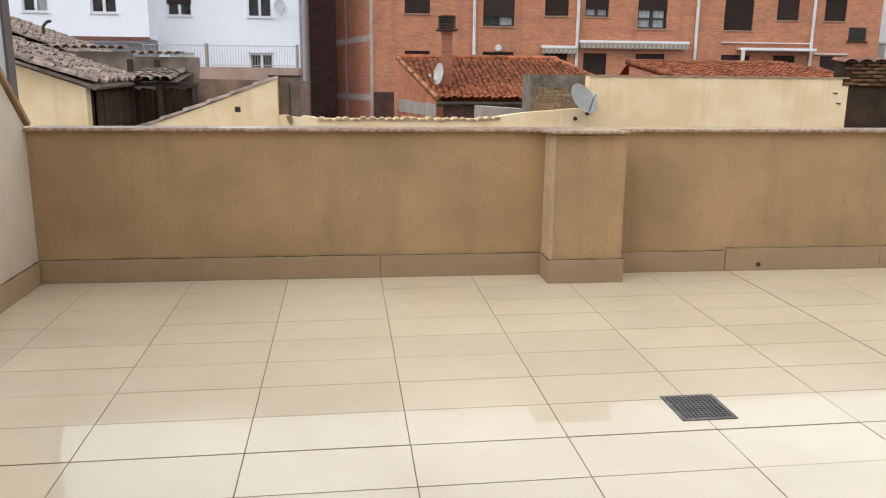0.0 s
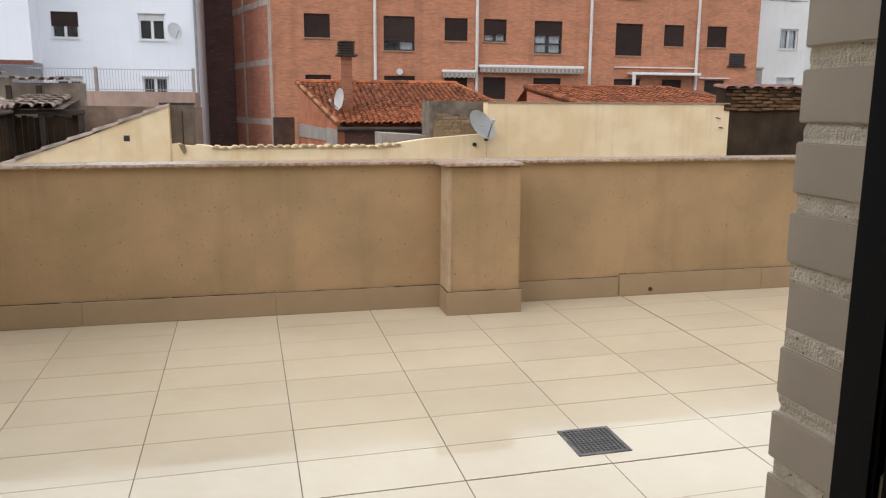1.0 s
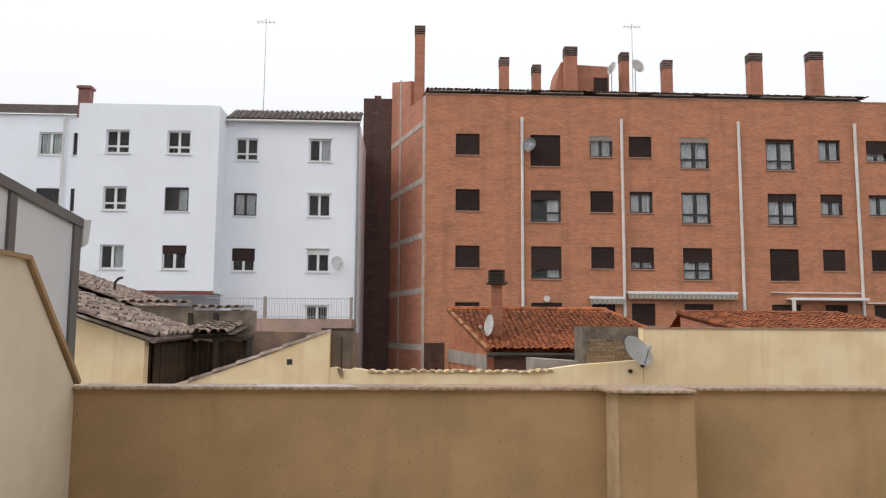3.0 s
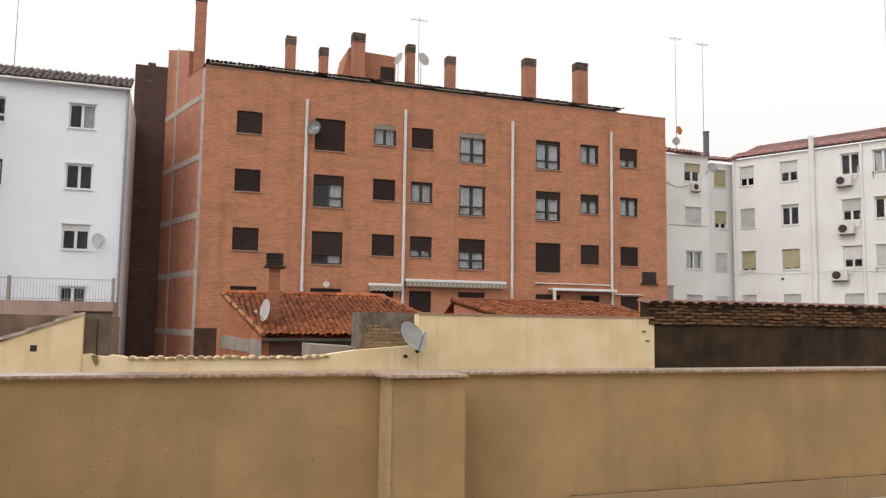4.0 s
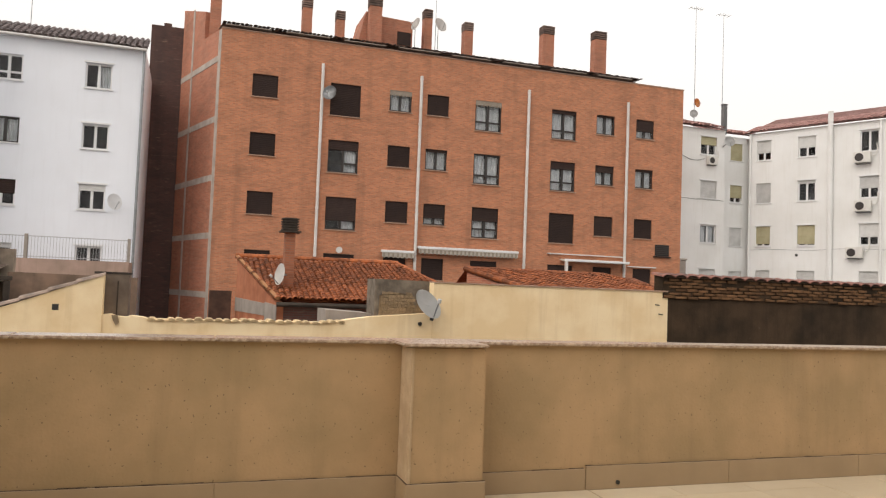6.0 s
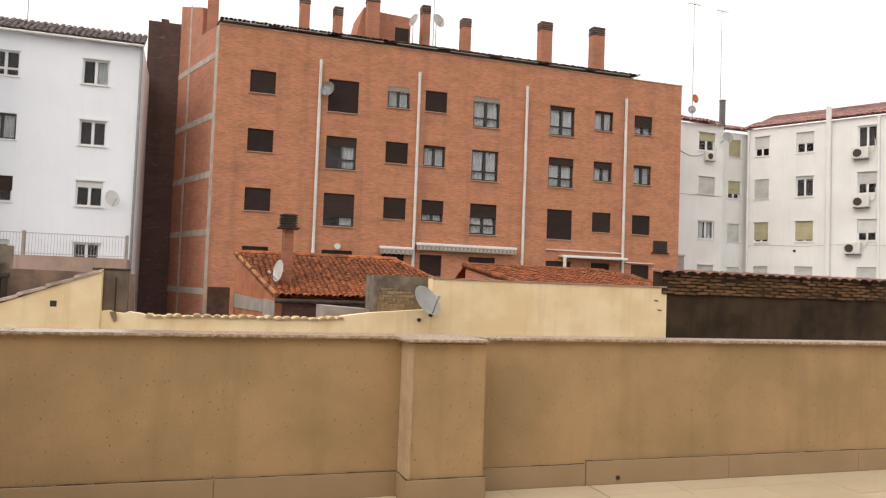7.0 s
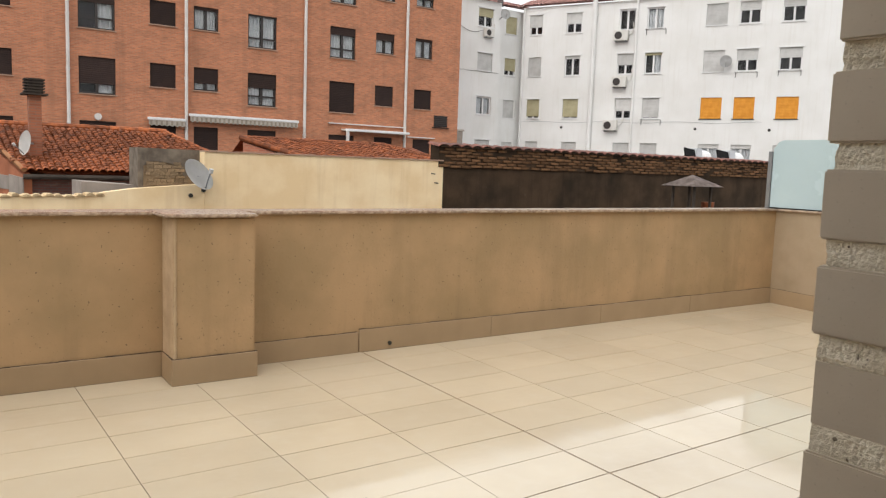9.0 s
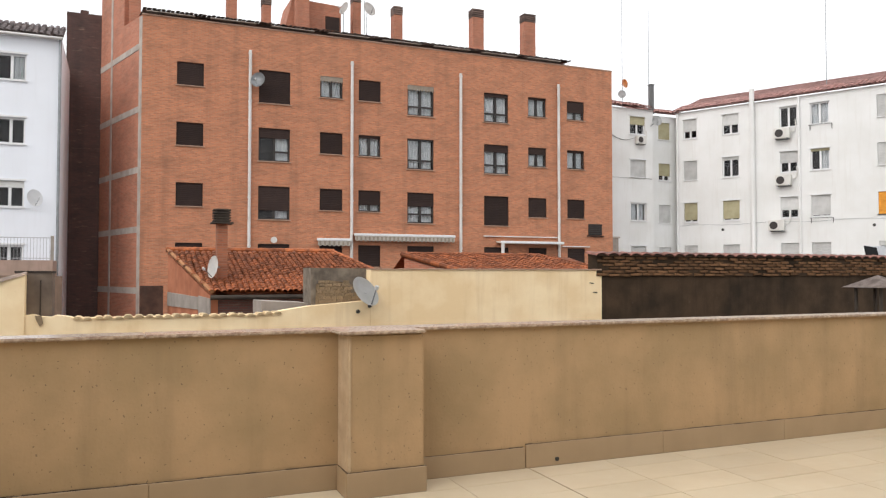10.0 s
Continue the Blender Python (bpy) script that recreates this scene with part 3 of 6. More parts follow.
x = XW + 0.016
for nx in (-1.1, 0.25, 1.5105):
    skirt_piece(x, nx - 0.002, YN - 0.016, YN - 0.001, 0.172)
    x = nx
skirt_piece(1.507, 2.099, 5.368, 5.384, 0.172)
skirt_piece(1.509, 1.526, 5.3845, YN - 0.001, 0.172)
skirt_piece(2.087, 2.097, 5.3845, YN - 0.001, 0.172)
skirt_piece(2.101, 3.045, YN - 0.016, YN - 0.001, 0.164)
x = 3.053
for nx in (4.4, 5.8, 7.2, XE - 0.016):
    skirt_piece(x, nx - 0.002, YN - 0.018, YN - 0.001, 0.184)
    x = nx
for y0, y1 in ((0.7, 2.1), (2.102, 3.6), (3.602, 5.63)):
    skirt_piece(XW + 0.001, XW + 0.016, y0, y1, 0.165)
    skirt_piece(XE - 0.016, XE - 0.001, y0, y1, 0.175)

bm = bmesh.new()
tube(bm, (3.335, YN - 0.030, 0.05), (3.335, YN - 0.017, 0.05), 0.017, 12)
weep = tagged(part("weep_spout", bm, M_BLACK), "short dark drain spout in the skirting", "drain spout")

# floor drain
drain = thing("floor_drain", "square grey grating of a floor drain in the tiles", "floor drain", m=slope @ Matrix.Translation((1.716, 3.172, 0.0)) @ Matrix.Rotation(ASKEW, 4, "Z") @ Matrix.Diagonal((1.04, 1.04, 1, 1)))
bm = bmesh.new()
box(bm, -0.111, 0.111, -0.111, 0.111, 0.0, 0.0012)
part("sump", bm, M_BLACK, drain)
bm = bmesh.new()
for s in (-1, 1):
    box(bm, *sorted((s * 0.112, s * 0.132)), -0.132, 0.132, 0.0, 0.0045)
    box(bm, -0.112, 0.112, *sorted((s * 0.112, s * 0.132)), 0.0, 0.0045)
part("rim", bm, M_GRATE, drain)
bar = bmesh.new()
box(bar, -0.0035, 0.0035, -0.112, 0.112, 0.0012, 0.0045)
bar_me = mesh_of("bar", bar, M_GRATE)
for i in range(10):
    part("bar", bar_me, None, drain, m=Matrix.Translation((-0.0945 + i * 0.021, 0, 0)))
cross = bmesh.new()
box(cross, -0.112, 0.112, -0.003, 0.003, 0.0012, 0.004)
cross_me = mesh_of("cross_bar", cross, M_GRATE)
for i in range(10):
    part("cross_bar", cross_me, None, drain, m=Matrix.Translation((0, -0.0945 + i * 0.021, 0)))

# ---------------------------------------------------------------- the house behind the camera
DX0, DX1, DH = -0.75, 0.6925, 2.15
bm = bmesh.new()
punched(bm, XW - 3.0, XE + 0.15, -0.4, 4.2, [(DX0, DX1 + 0.168, -0.13, DH)], 0.26)
bmesh.ops.translate(bm, verts=bm.verts, vec=(0, YH - 0.26, 0))
setting("wall_south", bm, M_JAMB, "grey painted brick wall of the house", "wall")
bm = bmesh.new()
box(bm, -3.2, 3.2, -4.2, YH - 0.262, -0.3, -0.002)
setting("floor_inside", bm, M_WOODFLOOR, "plain wooden floor of the room", "floor")
bm = bmesh.new()
box(bm, -3.2, 3.2, -4.2, YH - 0.262, 2.5, 2.7)
setting("ceiling", bm, M_INTERIOR, "plain white ceiling of the room", "ceiling")
for nm, b in (("wall_room_back", (-3.2, 3.2, -4.35, -4.202)), ("wall_room_west", (-3.35, -3.202, -4.35, YH - 0.262)), ("wall_room_east", (3.202, 3.35, -4.35, YH - 0.262))):
    bm = bmesh.new()
    box(bm, *b, -0.3, 2.7)
    setting(nm, bm, M_INTERIOR, "plain plastered wall of the room", "wall")

# brick jamb of the doorway
PITCH = 0.071
jamb = thing("door_jamb", "grey painted brick jamb with deep rough mortar joints", "door jamb", kind="structure", m=Matrix.Translation((DX1, YH, 0)))
bm = bmesh.new()
box(bm, 0.0034, 0.178, -0.252, -0.0034, 0.0, DH)
bmesh.ops.subdivide_edges(bm, edges=[e for e in bm.edges if abs(e.verts[0].co.z - e.verts[1].co.z) > 1], cuts=420)
bmesh.ops.subdivide_edges(bm, edges=[e for e in bm.edges if abs(e.verts[0].co.z - e.verts[1].co.z) < 1e-6], cuts=64)
for v in bm.verts:
    k = Vector((v.co.x, v.co.y, v.co.z))
    if 0.005 < (v.co.z - 0.0526) % PITCH < PITCH - 0.0245:
        v.co.x, v.co.y = max(v.co.x, 0.014), min(v.co.y, -0.014)
        continue
    v.co.x += 0.0014 * noise.noise(k * 50.0) + 0.0022 * noise.noise(k * 190.0) + 0.006 * max(0.0, noise.noise(k * 95.0) - 0.28) if v.co.x < 0.02 else 0.0
    v.co.y += 0.0014 * noise.noise(k * 50.0 + Vector((3, 1, 7))) + 0.0022 * noise.noise(k * 190.0 + Vector((5, 5, 1))) - 0.006 * max(0.0, noise.noise(k * 95.0) - 0.28) if v.co.y > -0.02 else 0.0
part("mortar", bm, M_JOINT, jamb, "rough sandy mortar")
brick_meshes = []
for s in range(6):
    bm = bmesh.new()
    box(bm, 0.0, 0.17, -0.245, 0.0, 0.0, PITCH - 0.0195)
    bmesh.ops.bevel(bm, geom=bm.edges[:], offset=0.0016, segments=2, affect="EDGES")
    rnd = random.Random(s)
    for v in bm.verts:
        k = v.co * 40.0 + Vector((s * 9.0, 0, 0))
        v.co += Vector((noise.noise(k), noise.noise(k + Vector((5, 2, 1))), 0.7 * noise.noise(k + Vector((1, 7, 3))))) * 0.0012
    brick_meshes.append(mesh_of("brick", bm, M_JAMB))
rnd = random.Random(4)
JAMB0 = 1.4726 - 20 * PITCH
for i in range(33):
    z = JAMB0 + i * PITCH
    if z > 0.0 and z + PITCH < DH:
        part("brick", brick_meshes[i % 6], None, jamb, m=Matrix.Translation((rnd.uniform(-0.003, 0.003), rnd.uniform(-0.003, 0.003), z + rnd.uniform(-0.001, 0.001))))

# black door frame against the jamb
door = thing("door_1", "black aluminium frame of the open terrace door", "door frame", kind="structure", m=Matrix.Translation((DX1, YH - 0.100, 0)))
bm = bmesh.new()
box(bm, -0.012, 0.03, -0.050, 0.0, 0.0, DH - 0.004)
soften(bm, 0.004, 2)
part("stile", bm, M_BLACKALU, door)
bm = bmesh.new()
box(bm, -0.004, 0.06, -0.100, -0.0505, 0.0, DH - 0.004)
soften(bm, 0.004, 2)
part("inner_stile", bm, M_BLACKALU, door)
bm = bmesh.new()
box(bm, DX0 - DX1, -0.013, -0.05, 0.0, DH - 0.06, DH - 0.004)
part("head", bm, M_BLACKALU, door)
bm = bmesh.new()
box(bm, DX0 - DX1, -0.013, -0.10, 0.0, -0.004, 0.012)
part("threshold", bm, M_GREYALU, door)

# ---------------------------------------------------------------- loose things on the terrace
# a folded oval table leaning on the west wall, its underside to the terrace
TAB_Y, TAB_H = 3.46, 1.135
lean = Matrix.Translation((XW + 0.19, TAB_Y, FALL * (TAB_Y - YN) + 0.012)) @ Matrix.Rotation(radians(-7.5), 4, "Y")
table = thing("folding_table", "white oval folding table with dark green rim, leaning folded", "table", m=lean)


def rounded(w, h, r, n=10):
    pts = []
    for cx, cz, a0 in ((w / 2 - r, h - r, 0), (-w / 2 + r, h - r, 90), (-w / 2 + r, r, 180), (w / 2 - r, r, 270)):
        pts += [(cx + r * math.cos(radians(a0 + 90 * i / n)), cz + r * math.sin(radians(a0 + 90 * i / n))) for i in range(n + 1)]
    return pts


bm = bmesh.new()
prism(bm, rounded(1.46, TAB_H, 0.50), "x", -0.012, 0.012)
part("tabletop", bm, M_PLASTIC, table)
bm = bmesh.new()
pts = [(0.0, a, b) for a, b in rounded(1.48, TAB_H + 0.012, 0.505)]
bent_tube(bm, pts + pts[:1], 0.015, 8)
part("rim", bm, M_GREEN, table, "dark green rim")
for side in (-1, 1):
    for inset, drop in ((0.0, 0.0), (0.10, 0.19)):
        bm = bmesh.new()
        e = side * (0.60 - inset)
        bent_tube(bm, [(0.045, e, 0.20), (0.045, side * (0.515 - inset), 0.73 - drop), (0.045, side * (0.47 - inset), 0.835 - drop), (0.045, side * (0.41 - inset), 0.87 - drop), (0.045, side * (0.33 - inset), 0.875 - drop), (0.045, side * 0.10, 0.855 - drop)], 0.015, 8)
        part("leg", bm, M_GREEN, table, "dark green folded tube leg")
bm = bmesh.new()
box(bm, 0.014, 0.05, -0.03, 0.14, 0.96, 1.10)
soften(bm, 0.006, 2)
part("hinge_bracket", bm, M_STEEL, table, "grey steel bracket")

# ---------------------------------------------------------------- neighbours' screens
screen = thing("glazed_enclosure", "neighbour's pale panelled enclosure in grey metal frame behind the wall", "enclosure")
SX = -2.5


def top_at(y):
    return 2.59 - (y - 3.95) * 0.083


for y0, y1 in ((0.8, 1.93), (1.97, 3.47), (3.53, 5.055), (5.145, 6.03)):
    bm = bmesh.new()
    prism(bm, [(y0, 0.1), (y1, 0.1), (y1, top_at(y1) - 0.06), (y0, top_at(y0) - 0.06)], "x", SX - 0.02, SX - 0.01)
    part("panel", bm, M_PANEL, screen, "pale grey panel")
for y in (1.95, 3.5, 5.10, 6.09):
    w = 0.06 if y > 6 else 0.045
    bm = bmesh.new()
    box(bm, SX - 0.05, SX + 0.01, y - w, y + w, GROUND, top_at(y) - 0.055)
    part("post", bm, M_GREYALU, screen)
bm = bmesh.new()
prism(bm, [(0.8, top_at(0.8) - 0.07), (6.16, top_at(6.16) - 0.07), (6.16, top_at(6.16)), (0.8, top_at(0.8))], "x", SX - 0.06, SX + 0.02)
part("top_rail", bm, M_GREYALU, screen)
bm = bmesh.new()
prism(bm, [(6.16, 2.40), (6.30, 2.42), (6.26, 2.22), (6.16, 2.18)], "x", SX - 0.10, SX + 0.02)
part("gutter_end", bm, M_DISH, screen, "pale gutter end")
bm = bmesh.new()
tube(bm, (SX - 0.04, 6.20, GROUND), (SX - 0.04, 6.20, 2.2), 0.028, 10)
part("downpipe", bm, M_STEEL, screen)

glass = thing("privacy_screen", "frosted pale blue glass screen with grey posts on the side wall", "privacy screen", m=Matrix.Translation((8.80, 0, PT + 0.024)))
bm = bmesh.new()
prism(bm, [(5.78, 0.012), (5.78, 0.72), (5.72, 0.80), (5.66, 0.825), (3.9, 0.825), (3.9, 0.012)], "x", -0.006, 0.006)
part("glass_panel", bm, M_FROST, glass)
bm = bmesh.new()
prism(bm, [(3.86, 0.012), (3.86, 0.825), (2.0, 0.825), (2.0, 0.012)], "x", -0.006, 0.006)
part("glass_panel", bm, M_FROST, glass)
for y in (5.81, 3.88, 1.97):
    bm = bmesh.new()
    box(bm, -0.025, 0.025, y - 0.025, y + 0.025, 0.0, 0.69)
    soften(bm, 0.004, 1)
    part("post", bm, M_STEEL, glass)
bm = bmesh.new()
box(bm, -0.02, 0.02, 2.0, 5.78, 0.0, 0.014)
part("bottom_rail", bm, M_BLACKALU, glass)

# ---------------------------------------------------------------- boundary walls beyond the terrace, all on one line
YB = 13.0
bm = bmesh.new()
rnd = random.Random(3)
pts = [(-1.218, GROUND), (4.078, GROUND), (4.078, 1.085), (3.0, 1.0), (2.6, 0.945)]
pts += [(2.3, 0.885), (0.6, 0.882), (-0.55, 0.880), (-0.62, 0.905), (-0.80, 0.93), (-0.88, 0.90), (-1.02, 0.915), (-1.10, 0.945), (-1.218, 0.93)]
prism(bm, pts, "y", YB, YB + 0.25)
setting("yard_wall_low", bm, M_YELLOW, "low yellow rendered yard wall with a ragged top", "wall")
bm = bmesh.new()
half = [(0.062 * math.cos(math.pi * k / 6), 0.045 * math.sin(math.pi * k / 6)) for k in range(7)]
prism(bm, half, "y", -0.035, 0.30)
for v in bm.verts:
    v.co += Vector((noise.noise(v.co * 30.0), noise.noise(v.co * 25.0 + Vector((4, 0, 0))), noise.noise(v.co * 28.0 + Vector((0, 7, 0))))) * 0.010
ridge_me = mesh_of("tile_end", bm, surface("stained_yellow_tile", (0.70, 0.53, 0.31), (0.48, 0.34, 0.19), 0.06, 0.9, 0.5, 60, vary=0.2))
wall_ends = thing("wall_tile_ends", "row of yellow-painted clay tile ends along the low wall top", "roof tiles")
x = -0.50
while x < 2.62:
    part("tile_end", ridge_me, None, wall_ends, m=Matrix.Translation((x + rnd.uniform(-0.012, 0.012), YB, (0.862 if x < 2.3 else 0.872 + 0.10 * (x - 2.3)) + rnd.uniform(-0.012, 0.010))) @ Matrix.Rotation(rnd.uniform(-0.08, 0.08), 4, "Z") @ Matrix.Diagonal((rnd.uniform(0.9, 1.15), 1, rnd.uniform(0.75, 1.15), 1)))
    x += 0.142
bm = bmesh.new()
prism(bm, [(-1.08, 0.93), (-0.99, 0.93), (-0.97, 0.82), (-1.01, 0.77), (-1.05, 0.84)], "y", YB - 0.025, YB + 0.001)
tagged(part("plaster_patch", bm, M_RUBBLE), "patch of broken brown plaster on the yellow wall", "plaster patch")
bm = bmesh.new()
box(bm, 4.082, 8.85, YB - 0.01, YB + 0.25, GROUND, 1.618)
setting("yard_wall_high", bm, M_YELLOW, "tall yellow rendered yard wall with faint streaks", "wall")
bm = bmesh.new()
for i in range(24):
    box(bm, 4.078 + i * 0.1988, 4.078 + i * 0.1988 + 0.193, YB - 0.03, YB + 0.27, 1.618, 1.641 + 0.006 * math.sin(i * 2.3))
setting("yard_wall_capping", bm, M_SILL, "thin tile capping on the tall yellow wall", "capping")

# yellow gable with its tiled verge
bm = bmesh.new()
prism(bm, [(-5.0, GROUND), (-1.215, GROUND), (-1.215, 1.545), (-2.37, 1.085), (-3.72, 0.615), (-5.0, 0.15)], "y", YB - 0.02, YB + 0.24)
gable = setting("yard_gable", bm, M_YELLOW, "yellow rendered gable wall under a sloping tile verge", "wall")
tile_old = roof_tile_mesh("old_tile", M_OLDTILE, 0.21, 0.42)
verge = thing("verge_tiles", "weathered clay tiles along the slope of the yellow gable", "roof tiles")
a, b = Vector((-5.0, YB + 0.1, 0.13)), Vector((-1.20, YB + 0.1, 1.530))
for i in range(10):
    c = a.lerp(b, i / 10)
    d = (b - a).normalized()
    mm = Matrix.Translation(c) @ Matrix((Vector((0, -1, 0)), d, Vector((0, -1, 0)).cross(d))).transposed().to_4x4()
    part("tile", tile_old, None, verge, m=mm @ Matrix.Diagonal((1.5, 1.0, 0.8, 1)))
bm = bmesh.new()
box(bm, -1.905, -1.815, YB - 0.024, YB - 0.0205, 0.985, 1.075)
tagged(part("vent_hole", bm, M_BLACK), "small square dark vent hole in the yellow gable", "vent")
# brown sheet box beside the gable
shedbox = thing("sheet_cabinet", "brown sheet-metal cabinet with a dark lid behind the yellow wall", "cabinet")
bm = bmesh.new()
box(bm, -1.28, -0.875, YB + 0.26, YB + 0.8, GROUND, 1.555)
part("body", bm, M_BROWNPANEL, shedbox)
bm = bmesh.new()
box(bm, -1.38, -0.865, YB + 0.252, YB + 0.85, 1.555, 1.59)
part("lid", bm, M_TIMBER, shedbox)
bm = bmesh.new()
box(bm, -1.04, -1.02, YB + 0.25, YB + 0.259, 0.9, 1.45)
part("seam", bm, M_TIMBER, shedbox)

# stone stub and dish next to the tall wall
stub = thing("stone_stub", "stub of rubble wall with patchy grey render", "wall stub")
bm = bmesh.new()
box(bm, 3.10, 4.10, YB + 0.27, YB + 0.85, GROUND, 1.45)
part("core", bm, M_RUBBLE, stub)
bm = bmesh.new()
prism(bm, [(3.095, 1.40), (3.095, 0.8), (3.17, 0.8), (3.18, 1.36), (3.35, 1.44), (3.6, 1.41), (3.75, 1.36), (3.86, 1.12), (4.11, 1.10), (4.11, 1.64), (3.095, 1.65)], "y", YB + 0.25, YB + 0.86)
part("render_coat", bm, surface("stained_render", (0.21, 0.17, 0.13), (0.10, 0.08, 0.062), 0.2, 0.9, 0.4, 40, 0.5), stub, "grey render")
rnd = random.Random(8)
stone_meshes = []
for q in range(6):
    bm = bmesh.new()
    box(bm, -0.5, 0.5, -0.5, 0.5, -0.5, 0.5)
    bmesh.ops.subdivide_edges(bm, edges=bm.edges[:], cuts=1)
    for v in bm.verts:
        v.co += Vector((noise.noise(v.co * 2.1 + Vector((q * 3.0, 0, 0))), 0.3 * noise.noise(v.co * 3.0), noise.noise(v.co * 2.3 + Vector((0, q * 5.0, 2))))) * 0.26
    stone_meshes.append(mesh_of("stone", bm, M_RUBBLE))
z = 0.80
while z < 1.40:
    x, tall = 3.20 + rnd.uniform(0, 0.05), rnd.uniform(0.035, 0.06)
    while x < 4.02:
        wide = rnd.uniform(0.07, 0.17)
        if rnd.random() > 0.08:
            part("stone", rnd.choice(stone_meshes), None, stub, m=Matrix.Translation((x + wide / 2, YB + 0.268 + rnd.uniform(-0.006, 0.006), z + tall / 2)) @ Matrix.Rotation(rnd.uniform(-0.06, 0.06), 4, "Y") @ Matrix.Diagonal((wide * 0.93, 0.035, tall * 0.86, 1)))
        x += wide
    z += tall
dish("satellite_dish", "grey satellite dish on a wall bracket by the yellow wall", (3.90, YB - 0.20, 1.22), (0.42, -0.72, 0.55), 0.27, M_DISH, ((0.16, 0.06, -0.03), (0.12, 0.135, 0.0)))
for x, z in ((3.85, 0.90), (4.06, 0.99)):
    bm = bmesh.new()
    tube(bm, (x, YB - 0.05, z), (x, YB - 0.012, z), 0.035, 8)
    tagged(part("wall_stub_pipe", bm, M_BLACK), "short dark pipe stub in the yellow wall", "pipe")
bm = bmesh.new()
prism(bm, [(2.30, 1.085), (3.12, 1.035), (3.12, 0.86), (2.30, 0.80)], "y", YB + 0.50, YB + 1.4)
tagged(part("fibre_cement_sheet", bm, M_CONCRETE), "grey fibre-cement sheet roof behind the yard wall", "roof sheet")

# tarred wall topped by old brick and tiles
dark = setting("yard_wall_dark", bmesh.new(), M_SOOT, "black tarred yard wall", "wall")
bm = bmesh.new()
box(bm, 8.856, 20.2, YB, YB + 0.3, GROUND, 1.50)
bmesh.ops.recalc_face_normals(bm, faces=bm.faces[:])
bm.to_mesh(dark.data)
bm.free()
bm = bmesh.new()
box(bm, 8.73, 20.2, YB - 0.02, YB + 0.28, 1.50, 1.90)
setting("brick_band", bm, M_SOOT, "dark mortar bed of the old brick courses", "wall")
coping_tiles = thing("wall_tiles", "dull red clay tiles capping the dark brick wall", "roof tiles")
tile_red = roof_tile_mesh("red_tile", M_WALLTILE, 0.27, 0.46)
n_t = 42
bm = bmesh.new()
prism(bm, [(YB - 0.09, 1.90), (YB - 0.09, 1.925), (YB + 0.30, 1.985), (YB + 0.30, 1.90)], "x", 8.74, 20.2)
part("mortar_bed", bm, M_SOOT, coping_tiles, "dark mortar bed")
for i in range(n_t):
    c = Vector((8.80 + i * 0.272, YB - 0.10, 1.895))
    part("tile", tile_red, None, coping_tiles, m=Matrix.Translation(c) @ Matrix.Rotation(radians(9), 4, "X") @ Matrix.Rotation(0.05 * math.sin(i * 3.1), 4, "Z") @ Matrix.Rotation(0.06 * math.sin(i * 5.3), 4, "Y") @ Matrix.Diagonal((1.0, 1.0, 0.55, 1)))

# ---------------------------------------------------------------- roof cowl and odds behind the dark wall
cowl = thing("chimney_cowl", "zinc pyramid cowl on four legs over a brick flue", "chimney cowl", m=Matrix.Translation((12.76, 10.0, 0)))
bm = bmesh.new()
box(bm, -0.32, 0.32, -0.32, 0.32, GROUND, 0.78)
part("flue", bm, M_OLDBRICK, cowl)
bm = bmesh.new()
apex = bm.verts.new((0.0, 0, 1.525))
rim = [bm.verts.new((s * 0.42, t * 0.42, 1.30)) for s, t in ((-1, -1), (1, -1), (1, 1), (-1, 1))]
for i in range(4):
    bm.faces.new((apex, rim[i], rim[(i + 1) % 4]))
bmesh.ops.solidify(bm, geom=bm.faces[:], thickness=0.02)
part("hood", bm, M_ZINC, cowl)
for s in (-1, 1):
    for t in (-1, 1):
        bm = bmesh.new()
        box(bm, s * 0.25 - 0.022, s * 0.25 + 0.022, t * 0.25 - 0.022, t * 0.25 + 0.022, 0.78, 1.38)
        part("leg", bm, M_TIMBER, cowl)
bm = bmesh.new()
tube(bm, (13.42, 10.1, 0.7), (13.42, 10.1, 0.98), 0.10, 12, 0.13)
tube(bm, (13.42, 10.1, GROUND), (13.42, 10.1, 0.7), 0.09, 12)
tagged(part("flue_pot", bm, M_ROOFTILE), "small terracotta flue pot", "flue pot")

# ---------------------------------------------------------------- tiled cottage in the middle distance
tile_new = roof_tile_mesh("roof_tile", M_ROOFTILE, 0.152, 0.30)


def roof_plane(name, parent, pts, material):
    bm = bmesh.new()
    bm.faces.new([bm.verts.new(p) for p in pts])
    bmesh.ops.solidify(bm, geom=bm.faces[:], thickness=0.08)
    return part(name, bm, material, parent)


cottage = thing("cottage", "low brick cottage with an orange clay tile roof", "house")
RA, RB, EA, EB = Vector((1.36, 24, 2.20)), Vector((6.27, 24, 2.20)), Vector((2.18, 20, 1.06)), Vector((7.6, 20, 1.06))
roof_plane("roof", cottage, [EA, EB, RB, RA], M_ROOFTILE)
fm = slope_frame(EA, EB, RA)
inv = fm.inverted()
ra, rb, eb = inv @ RA, inv @ RB, inv @ EB


def on_front(x, y):
    f = y / ra.y
    return ra.x * f - 0.05 <= x <= eb.x + (rb.x - eb.x) * f + 0.05


